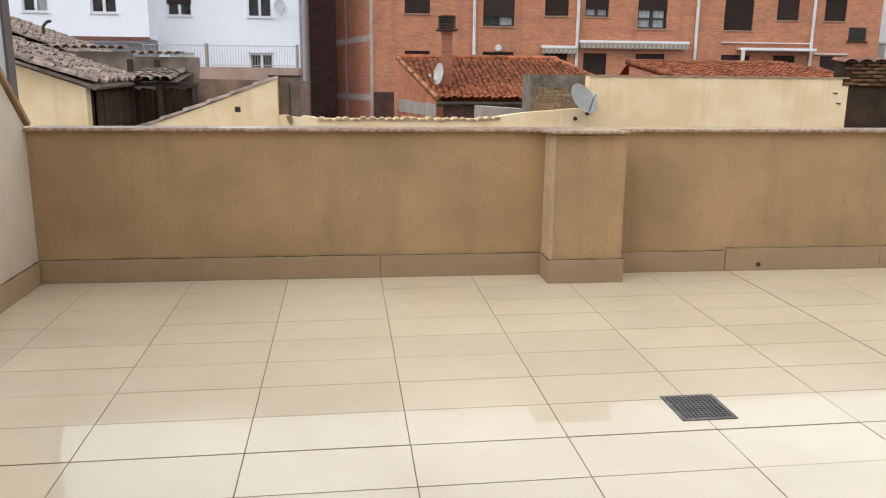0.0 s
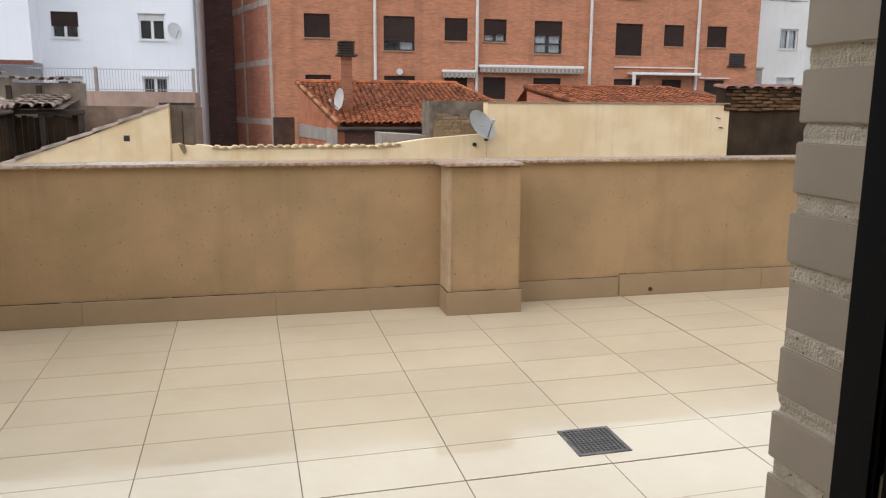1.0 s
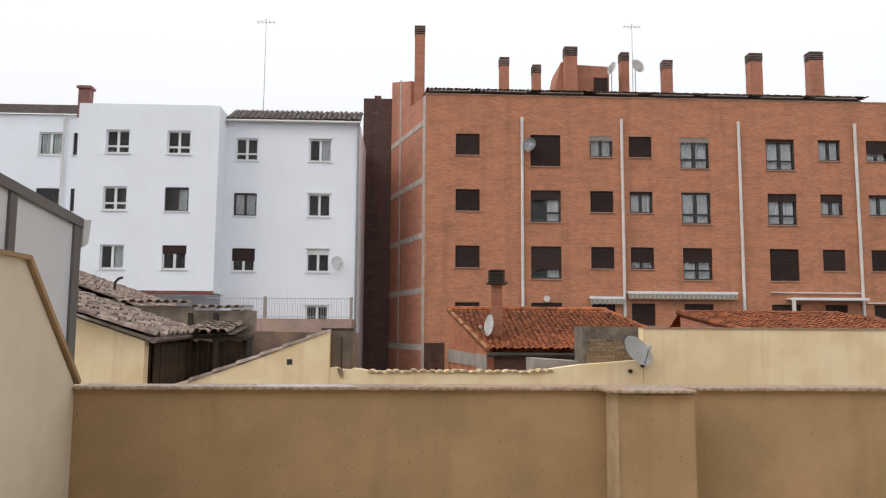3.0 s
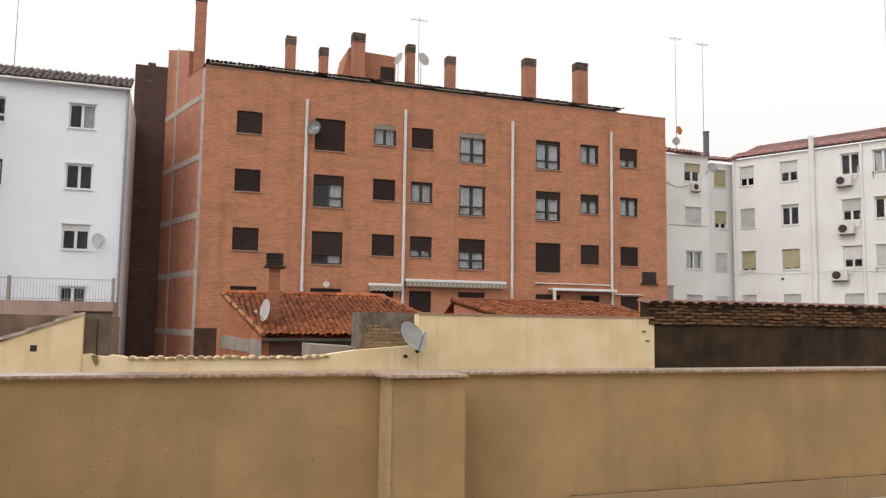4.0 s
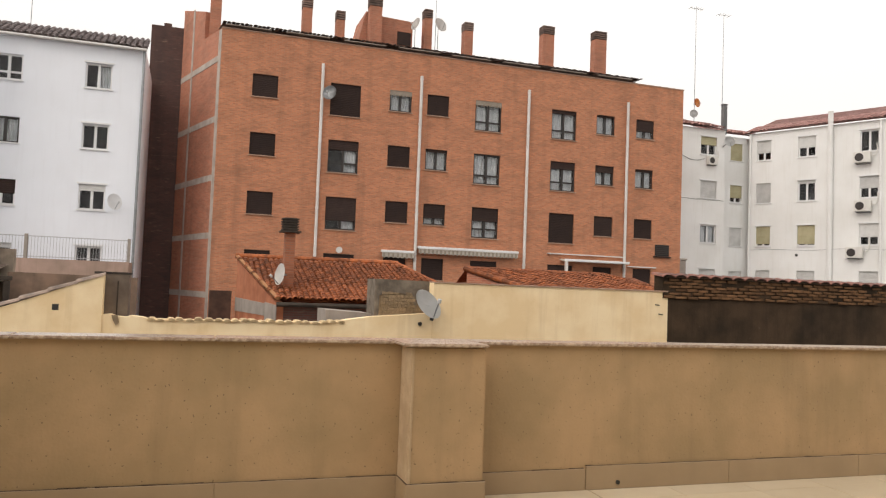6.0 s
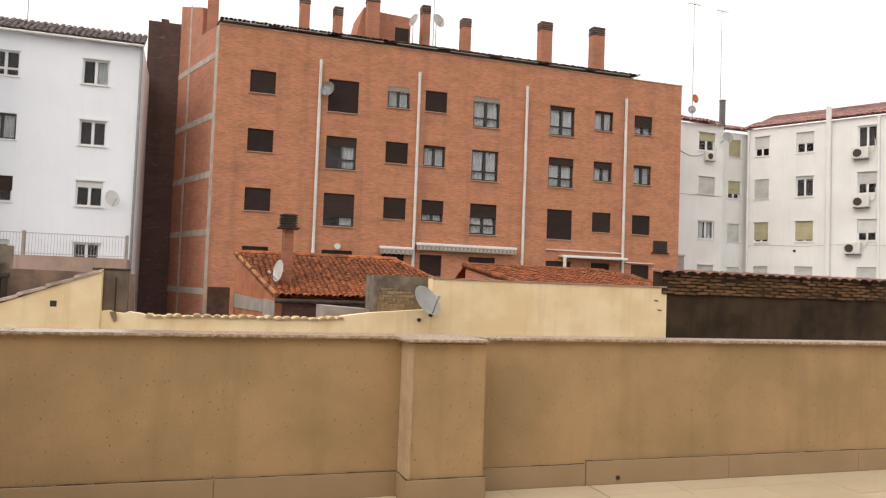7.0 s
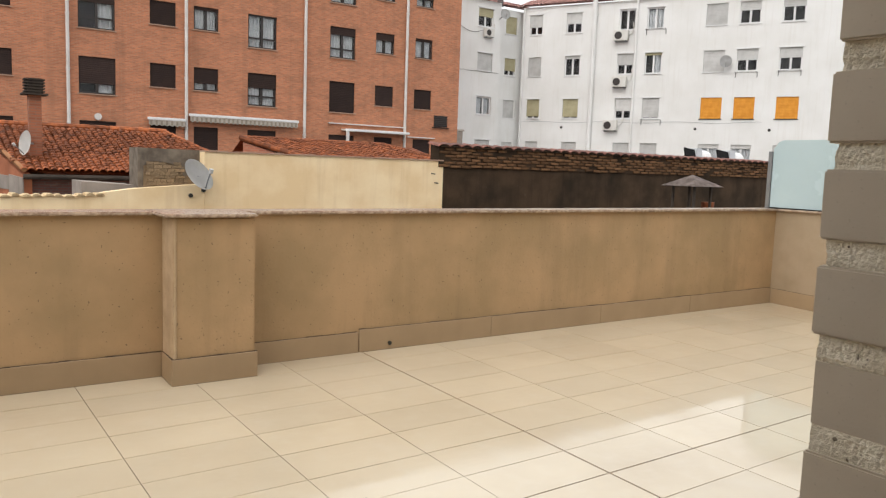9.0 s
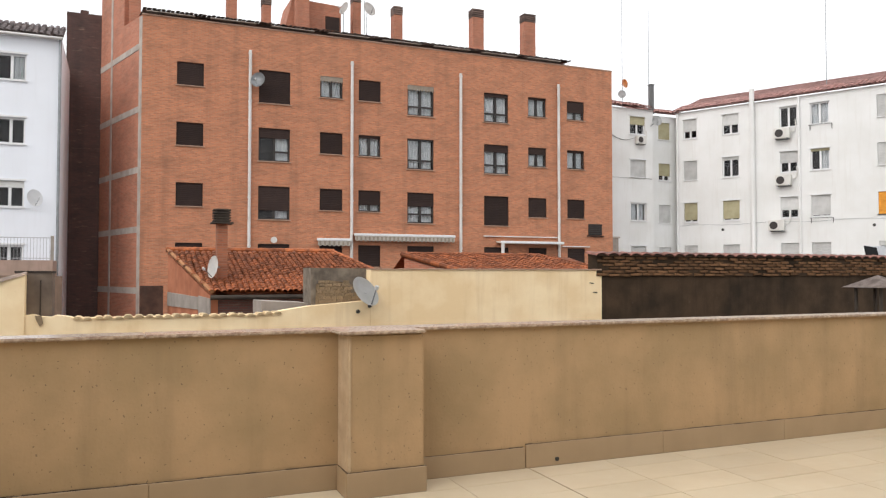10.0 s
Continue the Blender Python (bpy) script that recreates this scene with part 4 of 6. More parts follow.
rnd = random.Random(11)
roof_ob = [o for o in cottage.children if o.name.startswith("roof")][0]
dx, dy = 0.150, 0.205
LOW = 1.44  # up to here the tiles are pieces of their own
for j in range(int(LOW / dy)):
    for i in range(-7, int(eb.x / dx) + 1):
        x, y = i * dx, -0.05 + j * dy + 0.04 * math.sin(i * 2.4)
        if on_front(x, max(y, 0)):
            part("tile", tile_new, None, roof_ob, m=fm @ Matrix.Translation((x + rnd.uniform(-0.01, 0.01), y + rnd.uniform(-0.02, 0.02), 0.04 + rnd.uniform(0, 0.01))) @ Matrix.Rotation(rnd.uniform(-0.05, 0.05), 4, "Z"))
shift = Matrix.Translation((-7.5 * dx, int(LOW / dy) * dy - 0.05, 0.028))
tile_sheet("upper_tiles", tile_new, roof_ob, fm @ shift, eb.x + 8 * dx, ra.y - LOW - 0.1, lambda x, y: on_front(x - 7.5 * dx, y + int(LOW / dy) * dy), dx, dy, 12, first=-7)
bm = bmesh.new()
a, b = RA + Vector((-0.05, -0.02, 0.06)), RB + Vector((0.05, -0.02, 0.06))
for i in range(13):
    tube(bm, a.lerp(b, i / 13), a.lerp(b, (i + 1.06) / 13), 0.085, 8, 0.075)
tagged(part("ridge", bm, M_ROOFTILE, cottage, "dull clay ridge tiles"), kind="stuff")
bm = bmesh.new()
a, b = RB + Vector((0, -0.02, 0.05)), EB + Vector((0, 0, 0.05))
for i in range(11):
    tube(bm, a.lerp(b, i / 11), a.lerp(b, (i + 1.06) / 11), 0.085, 8, 0.075)
part("hip", bm, M_ROOFTILE, cottage)
bm = bmesh.new()
a, b = RA + Vector((0.0, -0.02, 0.05)), EA + Vector((0, -0.05, 0.05))
d = (b - a)
tube(bm, a, b, 0.055, 6)
part("verge", bm, surface("orange_verge", (0.38, 0.17, 0.07), (0.30, 0.13, 0.055), 0.3, 0.8, 0.2, 60), cottage, "orange verge board")
roof_plane("roof_back", cottage, [RA, RB, Vector((7.6, 28, 1.06)), Vector((1.75, 28, 1.06))], M_ROOFTILE)
roof_plane("roof_hip", cottage, [RB, EB, Vector((7.6, 28, 1.06))], M_ROOFTILE)


bm = bmesh.new()
slab(bm, (1.38, 24), (2.16, 20.15), GROUND, 2.12, 0.98)
part("gable_wall", bm, M_ORANGEWALL, cottage, "stained orange rendered gable wall")
bm = bmesh.new()
slab(bm, (1.36, 23.99), (2.145, 20.12), 0.62, 1.02, 0.92, 0.02)
slab(bm, (1.955, 21.0), (2.15, 20.11), 0.3, 0.98, 0.93, 0.03)
part("concrete_band", bm, M_CONCRETE, cottage, "grey concrete band")
bm = bmesh.new()
box(bm, 2.25, 7.4, 20.25, 20.45, GROUND, 1.0)
part("front_wall", bm, brickwork("maroon_brick", (0.16, 0.06, 0.045), (0.12, 0.05, 0.04), (0.12, 0.08, 0.07)), cottage, "dark red brick wall under the eaves")
bm = bmesh.new()
box(bm, 7.35, 7.55, 20.25, 27.8, GROUND, 1.0)
box(bm, 1.8, 7.55, 27.8, 28.0, GROUND, 1.0)
part("rear_wall", bm, M_PARTY, cottage)
bm = bmesh.new()
tube(bm, (2.15, 19.93, 0.96), (7.6, 19.93, 0.96), 0.06, 8)
part("gutter", bm, M_TIMBER, cottage)
# its chimney, with a slatted cap
bm = bmesh.new()
box(bm, 2.405, 2.675, 20.95, 21.25, 0.9, 2.86)
stack = part("chimney", bm, M_RUSTBRICK, cottage, "narrow rust-red brick chimney")
bm = bmesh.new()
box(bm, 2.27, 2.81, 20.82, 21.38, 2.86, 2.90)
part("cap_slab", bm, M_TIMBER, stack)
bm = bmesh.new()
for k in range(5):
    box(bm, 2.32, 2.75, 20.86, 21.34, 2.93 + k * 0.068, 2.965 + k * 0.068)
box(bm, 2.38, 2.69, 20.92, 21.28, 2.90, 3.25)
part("slatted_cowl", bm, M_TIMBER, stack, "dark slatted cowl")
dish("satellite_dish", "white satellite dish on the cottage chimney", (2.33, 20.72, 1.72), (-0.93, -0.36, 0.15), 0.27, surface("white_dish", (0.78, 0.78, 0.76), (0.70, 0.70, 0.68), 0.3, 0.5, 0.05, 60), ((0.12, 0.17, 0.0),))
# brown shed door beside it
bm = bmesh.new()
box(bm, 0.62, 1.25, 23.9, 24.4, GROUND, 1.2)
tagged(part("brown_hut", bm, surface("rusty_sheet", (0.10, 0.045, 0.028), (0.06, 0.03, 0.02), 0.3, 0.8, 0.3, 40, 0.4)), "small rust-brown hut beside the cottage", "hut")

# second tiled roof, mostly hidden by the yellow wall
barn = thing("tiled_outbuilding", "outbuilding with an orange clay tile roof", "outbuilding")
pa, pb, pc, pd = Vector((8.1, 22.5, 2.10)), Vector((12.9, 22.5, 2.10)), Vector((14.3, 18.0, 1.25)), Vector((9.3, 18.0, 1.25))
roof_plane("roof", barn, [pd, pc, pb, pa], M_ROOFTILE)
roof_plane("roof_back", barn, [pa, pb, Vector((14.3, 27, 1.2)), Vector((9.0, 27, 1.2))], M_ROOFTILE)
roof_plane("roof_hip", barn, [pb, pc, Vector((14.3, 27, 1.2))], M_ROOFTILE)
fm2 = slope_frame(pd, pc, pa)
i2 = fm2.inverted()
qa, qb, qc = i2 @ pa, i2 @ pb, i2 @ pc
tile_sheet("roof_tiles", tile_new, barn, fm2 @ Matrix.Translation((-1.6, 0, 0.05)), 8.0, qa.y, lambda x, y: qa.x * y / qa.y <= x - 1.6 <= qc.x + (qb.x - qc.x) * y / qa.y, 0.150, 0.205, 5)
for a, b in ((pa, pb), (pb, pc), (pa, pd)):
    a, b = a + Vector((0, 0, 0.05)), b + Vector((0, 0, 0.05))
    for i in range(12):
        bm = bmesh.new()
        tube(bm, a.lerp(b, i / 12), a.lerp(b, (i + 1.05) / 12), 0.085, 7, 0.075)
        part("ridge_tile", bm, M_ROOFTILE, barn)
bm = bmesh.new()
slab(bm, (8.13, 22.4), (9.28, 18.1), GROUND, 2.02, 1.2)
part("gable_wall", bm, M_PARTY, barn)
bm = bmesh.new()
box(bm, 9.3, 14.2, 18.1, 26.8, GROUND, 1.15)
part("body", bm, M_PARTY, barn)
bm = bmesh.new()
box(bm, 13.0, 14.6, 23.3, 24.3, GROUND, 2.12)
prism(bm, [(14.6, 1.5), (14.6, 2.12), (15.9, 1.72), (15.9, 1.5)], "y", 23.3, 24.3)
part("lean_to", bm, M_PARTY, barn, "orange brick lean-to")

# ---------------------------------------------------------------- old sheds on the west side
shed = thing("old_shed", "old yellow shed with a sagging weathered tile roof", "shed")
bm = bmesh.new()
prism(bm, [(-9.0, GROUND), (-4.24, GROUND), (-4.24, 1.36), (-5.25, 1.70), (-9.0, 2.90)], "y", YB, YB + 0.22)
part("front_wall", bm, M_YELLOW, shed)
sa, sb, sc, sd = Vector((-4.10, YB - 0.15, 1.42)), Vector((-4.55, 17.3, 1.48)), Vector((-9.5, 17.3, 3.10)), Vector((-9.0, YB - 0.15, 3.00))
roof_plane("roof", shed, [sa, sb, sc, sd], M_OLDTILE)
fm3 = slope_frame(sa, sb, sd)
wide3 = (fm3.inverted() @ sb).x
tile_sheet("roof_tiles", tile_old, shed, fm3 @ Matrix.Translation((-0.05, -0.08, 0.02)), wide3 + 0.1, 5.4, None, 0.20, 0.33, 7)
bm = bmesh.new()
slab(bm, (-4.21, YB + 0.23), (-4.60, 17.2), GROUND, 1.34, 1.38, 0.06)
part("side_wall", bm, M_SOOT, shed, "blackened board side")
rnd = random.Random(19)
for k in range(16):
    f = (k + 0.5) / 16
    px, py = -4.20 - 0.39 * f, YB + 0.25 + 3.9 * f
    bm = bmesh.new()
    box(bm, -0.012, 0.012, -0.11, 0.11, GROUND, 1.30 + rnd.uniform(-0.03, 0.02))
    part("board", bm, M_SOOT, shed, m=Matrix.Translation((px + 0.03 + rnd.uniform(-0.008, 0.008), py, 0)) @ Matrix.Rotation(0.1, 4, "Z"))
bm = bmesh.new()
bent_tube(bm, [(-4.07, YB - 0.10, 1.37), (-4.52, 17.25, 1.43)], 0.05, 8)
part("gutter", bm, M_ZINC, shed, "dull zinc gutter")

lean_to = thing("open_lean_to", "dark lean-to of blackened timber under a few old tiles", "lean-to")
for x in (-4.48, -3.92, -3.22):
    bm = bmesh.new()
    box(bm, x - 0.05, x + 0.05, 16.42, 16.52, GROUND, 1.36)
    soften(bm, 0.008, 1)
    part("post", bm, M_TIMBER, lean_to)
for x0, x1 in ((-4.42, -3.98), (-3.86, -3.28)):
    n_b = round((x1 - x0) / 0.11)
    w = (x1 - x0) / n_b
    for k in range(n_b):
        bm = bmesh.new()
        box(bm, x0 + k * w, x0 + (k + 1) * w - 0.008, 16.54 + 0.008 * (k % 2), 16.565, GROUND, 1.30 + 0.02 * ((k * 5) % 3))
        part("board", bm, M_SOOT, lean_to, "black board")
bm = bmesh.new()
box(bm, -4.56, -3.14, 16.40, 16.53, 1.365, 1.45)
soften(bm, 0.008, 1)
part("beam", bm, M_TIMBER, lean_to, "blackened beam")
la, lb, lc = Vector((-4.56, 16.30, 1.46)), Vector((-3.50, 16.30, 1.46)), Vector((-4.56, 17.95, 1.68))
roof_plane("roof", lean_to, [la, lb, lb + lc - la, lc], M_OLDTILE)
tile_sheet("roof_tiles", tile_old, lean_to, slope_frame(la, lb, lc) @ Matrix.Translation((0, -0.05, 0.01)), 1.06, 1.7, None, 0.18, 0.33, 17)
ruin = thing("old_wall", "old grey-brown plastered wall with two rows of weathered tiles", "wall")
M_MASON = surface("brown_masonry", (0.33, 0.265, 0.205), (0.20, 0.16, 0.125), 0.35, 0.95, 0.6, 30, 0.45, (0.09, 0.075, 0.06))
for nm, x0, x1, y0, top in (("masonry", -7.2, -4.88, 18.0, 2.10), ("masonry", -4.876, -3.74, 18.02, 2.00), ("end_pier", -3.736, -3.43, 17.99, 2.00)):
    bm = bmesh.new()
    box(bm, x0, x1, y0, 18.25, GROUND, top)
    part(nm, bm, M_MASON, ruin)
for x in (-4.88, -4.30):
    bm = bmesh.new()
    box(bm, x - 0.05, x + 0.05, 17.91, 17.985, GROUND, 1.94)
    part("post", bm, M_TIMBER, ruin)
for i in range(16):
    high = i < 10
    part("tile", tile_old, None, ruin, m=Matrix.Translation((-6.72 + i * 0.19 + (0 if high else 0.07), 17.80, (2.14 if high else 2.03) + 0.012 * math.sin(i * 2.7))) @ Matrix.Rotation(radians(6), 4, "X") @ Matrix.Diagonal((0.86, 1, 0.95, 1)))
bm = bmesh.new()
prism(bm, [(-3.40, GROUND), (-1.0, GROUND), (-1.0, 1.50), (-2.4, 1.52), (-3.40, 1.53)], "y", 17.4, 17.6)
part("low_front", bm, surface("reddish_plaster", (0.25, 0.16, 0.115), (0.16, 0.11, 0.08), 0.35, 0.9, 0.4, 30, 0.5), ruin, "low red-brown wall")

roof_far = thing("distant_roof", "weathered red-brown tile roof falling behind the old wall", "roof")
pr = [Vector((-6.30, 20.0, 1.93)), Vector((-6.60, 26.0, 1.95)), Vector((-12.4, 26.0, 3.95)), Vector((-12.0, 20.0, 3.91))]
roof_plane("deck", roof_far, pr, M_OLDTILE)
tile_sheet("roof_tiles", tile_old, roof_far, slope_frame(pr[0], pr[1], pr[3]) @ Matrix.Translation((-0.05, -0.05, 0.02)), 6.0, 5.8, None, 0.21, 0.34, 29)
bm = bmesh.new()
prism(bm, [(-12.0, GROUND), (-6.45, GROUND), (-6.45, 1.86), (-12.0, 3.80)], "y", 20.1, 25.8)
part("body", bm, M_CONCRETE, roof_far)
bm = bmesh.new()
bent_tube(bm, [(-8.13, 22, 2.3), (-8.13, 22, 2.86), (-8.02, 22, 2.99), (-7.92, 22, 3.0)], 0.038, 8)
part("flue_pipe", bm, M_TIMBER, roof_far, "bent dark flue pipe")

# railed roof terrace at the foot of the white block
terrace = thing("railed_terrace", "brown walled roof terrace with thin vertical railings", "roof terrace")
bm = bmesh.new()
box(bm, -9.4, -2.52, 36.5, 36.7, GROUND, 2.12)
box(bm, -2.72, -2.52, 36.7, 38.9, GROUND, 2.12)
part("wall", bm, surface("brown_plaster", (0.46, 0.31, 0.25), (0.34, 0.24, 0.19), 1.0, 0.9, 0.3, 20, 0.3), terrace)
bm = bmesh.new()
box(bm, -9.4, -2.52, 36.58, 36.62, 3.05, 3.085)
box(bm, -9.4, -2.52, 36.58, 36.62, 2.19, 2.22)
part("rail", bm, M_RAIL, terrace)
bar = bmesh.new()
tube(bar, (0, 36.6, 2.12), (0, 36.6, 3.06), 0.010, 5)
bar_me = mesh_of("bar", bar, M_RAIL)
for i in range(56):
    part("bar", bar_me, None, terrace, m=Matrix.Translation((-9.3 + i * 0.121, 0, 0)))
for x in (-6.60, -2.55):
    bm = bmesh.new()
    box(bm, x - 0.06, x + 0.06, 36.5, 36.66, 2.12, 3.15)
    part("post", bm, M_CONCRETE, terrace)

# ---------------------------------------------------------------- brick apartment block
YF = 39.0
block = thing("brick_apartment_building", "four-storey orange brick apartment building with white downpipes", "apartment building", m=Matrix.Translation((0, YF, 0)))
COLS = [(2.52, 1.25, 1.13), (6.42, 1.58, 1.67), (9.54, 1.21, 1.12), (11.61, 1.22, 1.12), (14.35, 1.55, 1.66), (18.95, 1.56, 1.67), (21.79, 1.21, 1.13), (24.41, 1.21, 1.12)]
TOPS = [11.81, 8.88, 5.95, 3.05]
STATE = [[1.0, 1.0, "v", 1.0, "v", 0.13, 0.12, 0.62], [1.0, 0.30, 1.0, 0.14, "c", 0.26, 0.36, 0.14], [1.0, 0.72, 1.0, 0.68, 0.45, 1.0, 1.0, 1.0], [1.0] * 8]
holes = []
for top in TOPS:
    holes += [(x, x + w, top - h, top) for x, w, h in COLS]
bm = bmesh.new()
punched(bm, 0.95, 27.6, GROUND, 13.87, holes, 0.3)
part("facade", bm, M_BRICK, block)
# added dark sheet behind the openings, painted as the rooms' shade
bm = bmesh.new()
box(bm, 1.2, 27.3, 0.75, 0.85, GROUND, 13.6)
part("inner_partition", bm, M_ROOMSHADE, block)
for top, row in zip(TOPS, STATE):
    for (x, w, h), s in zip(COLS, row):
        kw = dict(blind=s) if isinstance(s, float) else {}
        kind = "half" if w > 1.57 and s != 1.0 else "curtain" if s in ("c", "v") or s < 1 else "plain"
        win = window(block, x, top - h, w, h, kind, transom=h > 1.4, **kw)
        if s == "v":
            bm = bmesh.new()
            k = 8
            edge = [(w * i / (2 * k), h - (0.33 if i % 2 else 0.22)) for i in range(2 * k + 1)]
            prism(bm, [(w, h), (0.0, h), *edge], "y", 0.02, 0.03)
            part("valance", bm, M_STRIPE, win, "scalloped dull canvas valance")
# side wall, far wing and courtyard wall
bm = bmesh.new()
P0, P1 = Vector((0.95, 0.0)), Vector((-0.95, 6.0))
for f0, f1, z0, z1 in ((0.0, 0.42, 13.87, 13.95), (0.42, 1.0, 15.4, 16.45)):
    slab(bm, P0.lerp(P1, f1), P0.lerp(P1, f0), GROUND, z1, z0, 0.3)
part("party_wall", bm, M_PARTY, block, "red brick side wall with concrete floor bands")
for z in (12.42, 9.40, 6.50, 3.65, 0.75):
    bm = bmesh.new()
    off = Vector((-0.02, -0.006))
    slab(bm, P1 + off, P0 + off, z - 0.15, z + 0.15, z + 0.15, 0.03)
    part("floor_band", bm, M_PALECONC, block, "pale grey concrete band")
bm = bmesh.new()
slab(bm, P0.lerp(P1, 0.06) + Vector((-0.02, 0)), P0 + Vector((-0.02, -0.004)), GROUND, 13.8, 13.8, 0.02)
slab(bm, P0.lerp(P1, 0.73) + Vector((-0.02, 0)), P0.lerp(P1, 0.69) + Vector((-0.02, 0)), GROUND, 16.0, 16.0, 0.02)
part("quoin", bm, M_PALECONC, block, "pale concrete corner strip")
# rear wing: its dark brick colour carries the alley shade
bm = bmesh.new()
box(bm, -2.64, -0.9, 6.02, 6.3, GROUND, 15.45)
part("rear_wing", bm, M_ALLEYSHADE, block, "brick wall in the alley, darkened in colour for its shade")
bm = bmesh.new()
box(bm, -2.0, -1.6, 6.1, 6.5, 15.45, 15.65)
part("flue", bm, M_ALLEYSHADE, block)
bm = bmesh.new()
box(bm, 27.3, 27.6, 0.302, 12, GROUND, 13.87)
box(bm, 0.5, 27.6, 11.7, 12.0, GROUND, 13.87)
part("rear_wall", bm, M_PARTY, block)
# coping and roof
bm = bmesh.new()
box(bm, 0.93, 27.63, -0.03, 0.33, 13.87, 13.93)
part("parapet_coping", bm, M_SILL, block)
roof_plane("roof", block, [Vector((0.95, 0.1, 14.15)), Vector((24.7, 0.1, 14.15)), Vector((24.7, 6.5, 15.2)), Vector((0.6, 6.5, 15.2))], M_DARKTILE)
bm = bmesh.new()
box(bm, 0.96, 24.5, 0.35, 0.6, 13.6, 14.1)
part("eaves_wall", bm, M_DARKTILE, block)
tile_dark = roof_tile_mesh("dark_tile", M_DARKTILE, 0.20, 0.5)
tile_sheet("roof_tiles", tile_dark, block, slope_frame((0.95, -0.1, 14.15), (24.8, -0.1, 14.15), (0.95, 6.5, 15.25)) @ Matrix.Diagonal((1, 1, 0.55, 1)), 23.8, 1.6, None, 0.21, 0.4, 9)
for i in range(8):
    bm = bmesh.new()
    box(bm, 1.1 + i * 2.95, 1.1 + i * 2.95 + 2.2, -0.16, 0.1, 14.03 + 0.02 * (i % 2), 14.065 + 0.02 * (i % 2))
    part("gutter", bm, M_CONCRETE, block, "grey length of gutter")


def roof_stack(x, w, z0, z1, cap=0.52, y=3.0, mat=M_PARTY):
    bm = bmesh.new()
    box(bm, x, x + w, y, y + 0.6, 13.9, z1 - cap)
    st = part("chimney", bm, mat, block, "brick chimney")
    bm = bmesh.new()
    for k in range(4):
        box(bm, x - 0.02, x + w + 0.02, y - 0.02, y + 0.62, z1 - cap + 0.04 + k * cap / 4, z1 - cap + 0.04 + (k + 0.62) * cap / 4)
    box(bm, x + 0.06, x + w - 0.06, y + 0.06, y + 0.54, z1 - cap, z1)
    part("slatted_cowl", bm, M_DARKTILE, st, "black slatted cowl")


for x, w, z1 in ((5.20, 0.52, 17.1), (7.08, 0.46, 16.7), (12.16, 0.46, 17.55), (14.62, 0.52, 17.15), (19.67, 0.74, 17.68), (23.22, 0.80, 17.85)):
    roof_stack(x, w, 15, z1)
roof_stack(0.36, 0.56, 14, 18.5, 0.5, 2.2)
bm = bmesh.new()
prism(bm, [(8.3, 14.9), (11.5, 14.9), (11.5, 16.72), (9.6, 16.80), (8.75, 16.95)], "y", 3.2, 6.0)
pent = part("penthouse", bm, M_PARTY, block, "brick roof housing")
bm = bmesh.new()
box(bm, 10.6, 11.4, 3.15, 3.199, 15.3, 16.05)
part("hatch", bm, M_SHUTTER, pent)
roof_stack(8.82, 0.70, 15, 17.62, 0.55, 2.5)
dish("satellite_dish", "white satellite dish on the brick building's roof", (12.95, YF + 2.6, 16.55), (0.3, -0.9, 0.3), 0.40, M_PIPE, ((0, 0.3, 0), (0, 0, -1.6)))
dish("satellite_dish", "white satellite dish on the brick building's roof", (11.55, YF + 2.6, 16.4), (-0.9, -0.4, 0.3), 0.36, M_PIPE, ((0, 0.3, 0), (0, 0, -1.5)))
dish("satellite_dish", "dark satellite dish on the brick facade", (6.33, YF - 0.35, 11.17), (-0.5, -0.85, 0.2), 0.36, M_STEEL, ((0.1, 0.33, 0),))
for x, lo in ((5.97, -4.0), (11.22, -4.0), (17.47, -4.0), (23.78, -4.0)):
    bm = bmesh.new()
    tube(bm, (x, -0.10, GROUND), (x, -0.10, 12.7), 0.080, 10)
    for k in range(6):
        tube(bm, (x, -0.10, 0.5 + k * 2.4), (x, -0.10, 0.58 + k * 2.4), 0.094, 10)
    part("downpipe", bm, M_PIPE, block, "white downpipe")
# wall vent with grille
bm = bmesh.new()
box(bm, 25.86, 26.8, -0.03, -0.001, 3.86, 4.53)
grille = part("grille_panel", bm, M_FRAME, block)
bm = bmesh.new()
for k in range(6):
    box(bm, 25.84, 26.82, -0.06, -0.031, 3.90 + k * 0.11, 3.93 + k * 0.11)
box(bm, 25.75, 26.9, -0.12, -0.001, 3.78, 3.84)
part("slats", bm, M_SHUTTER, grille)


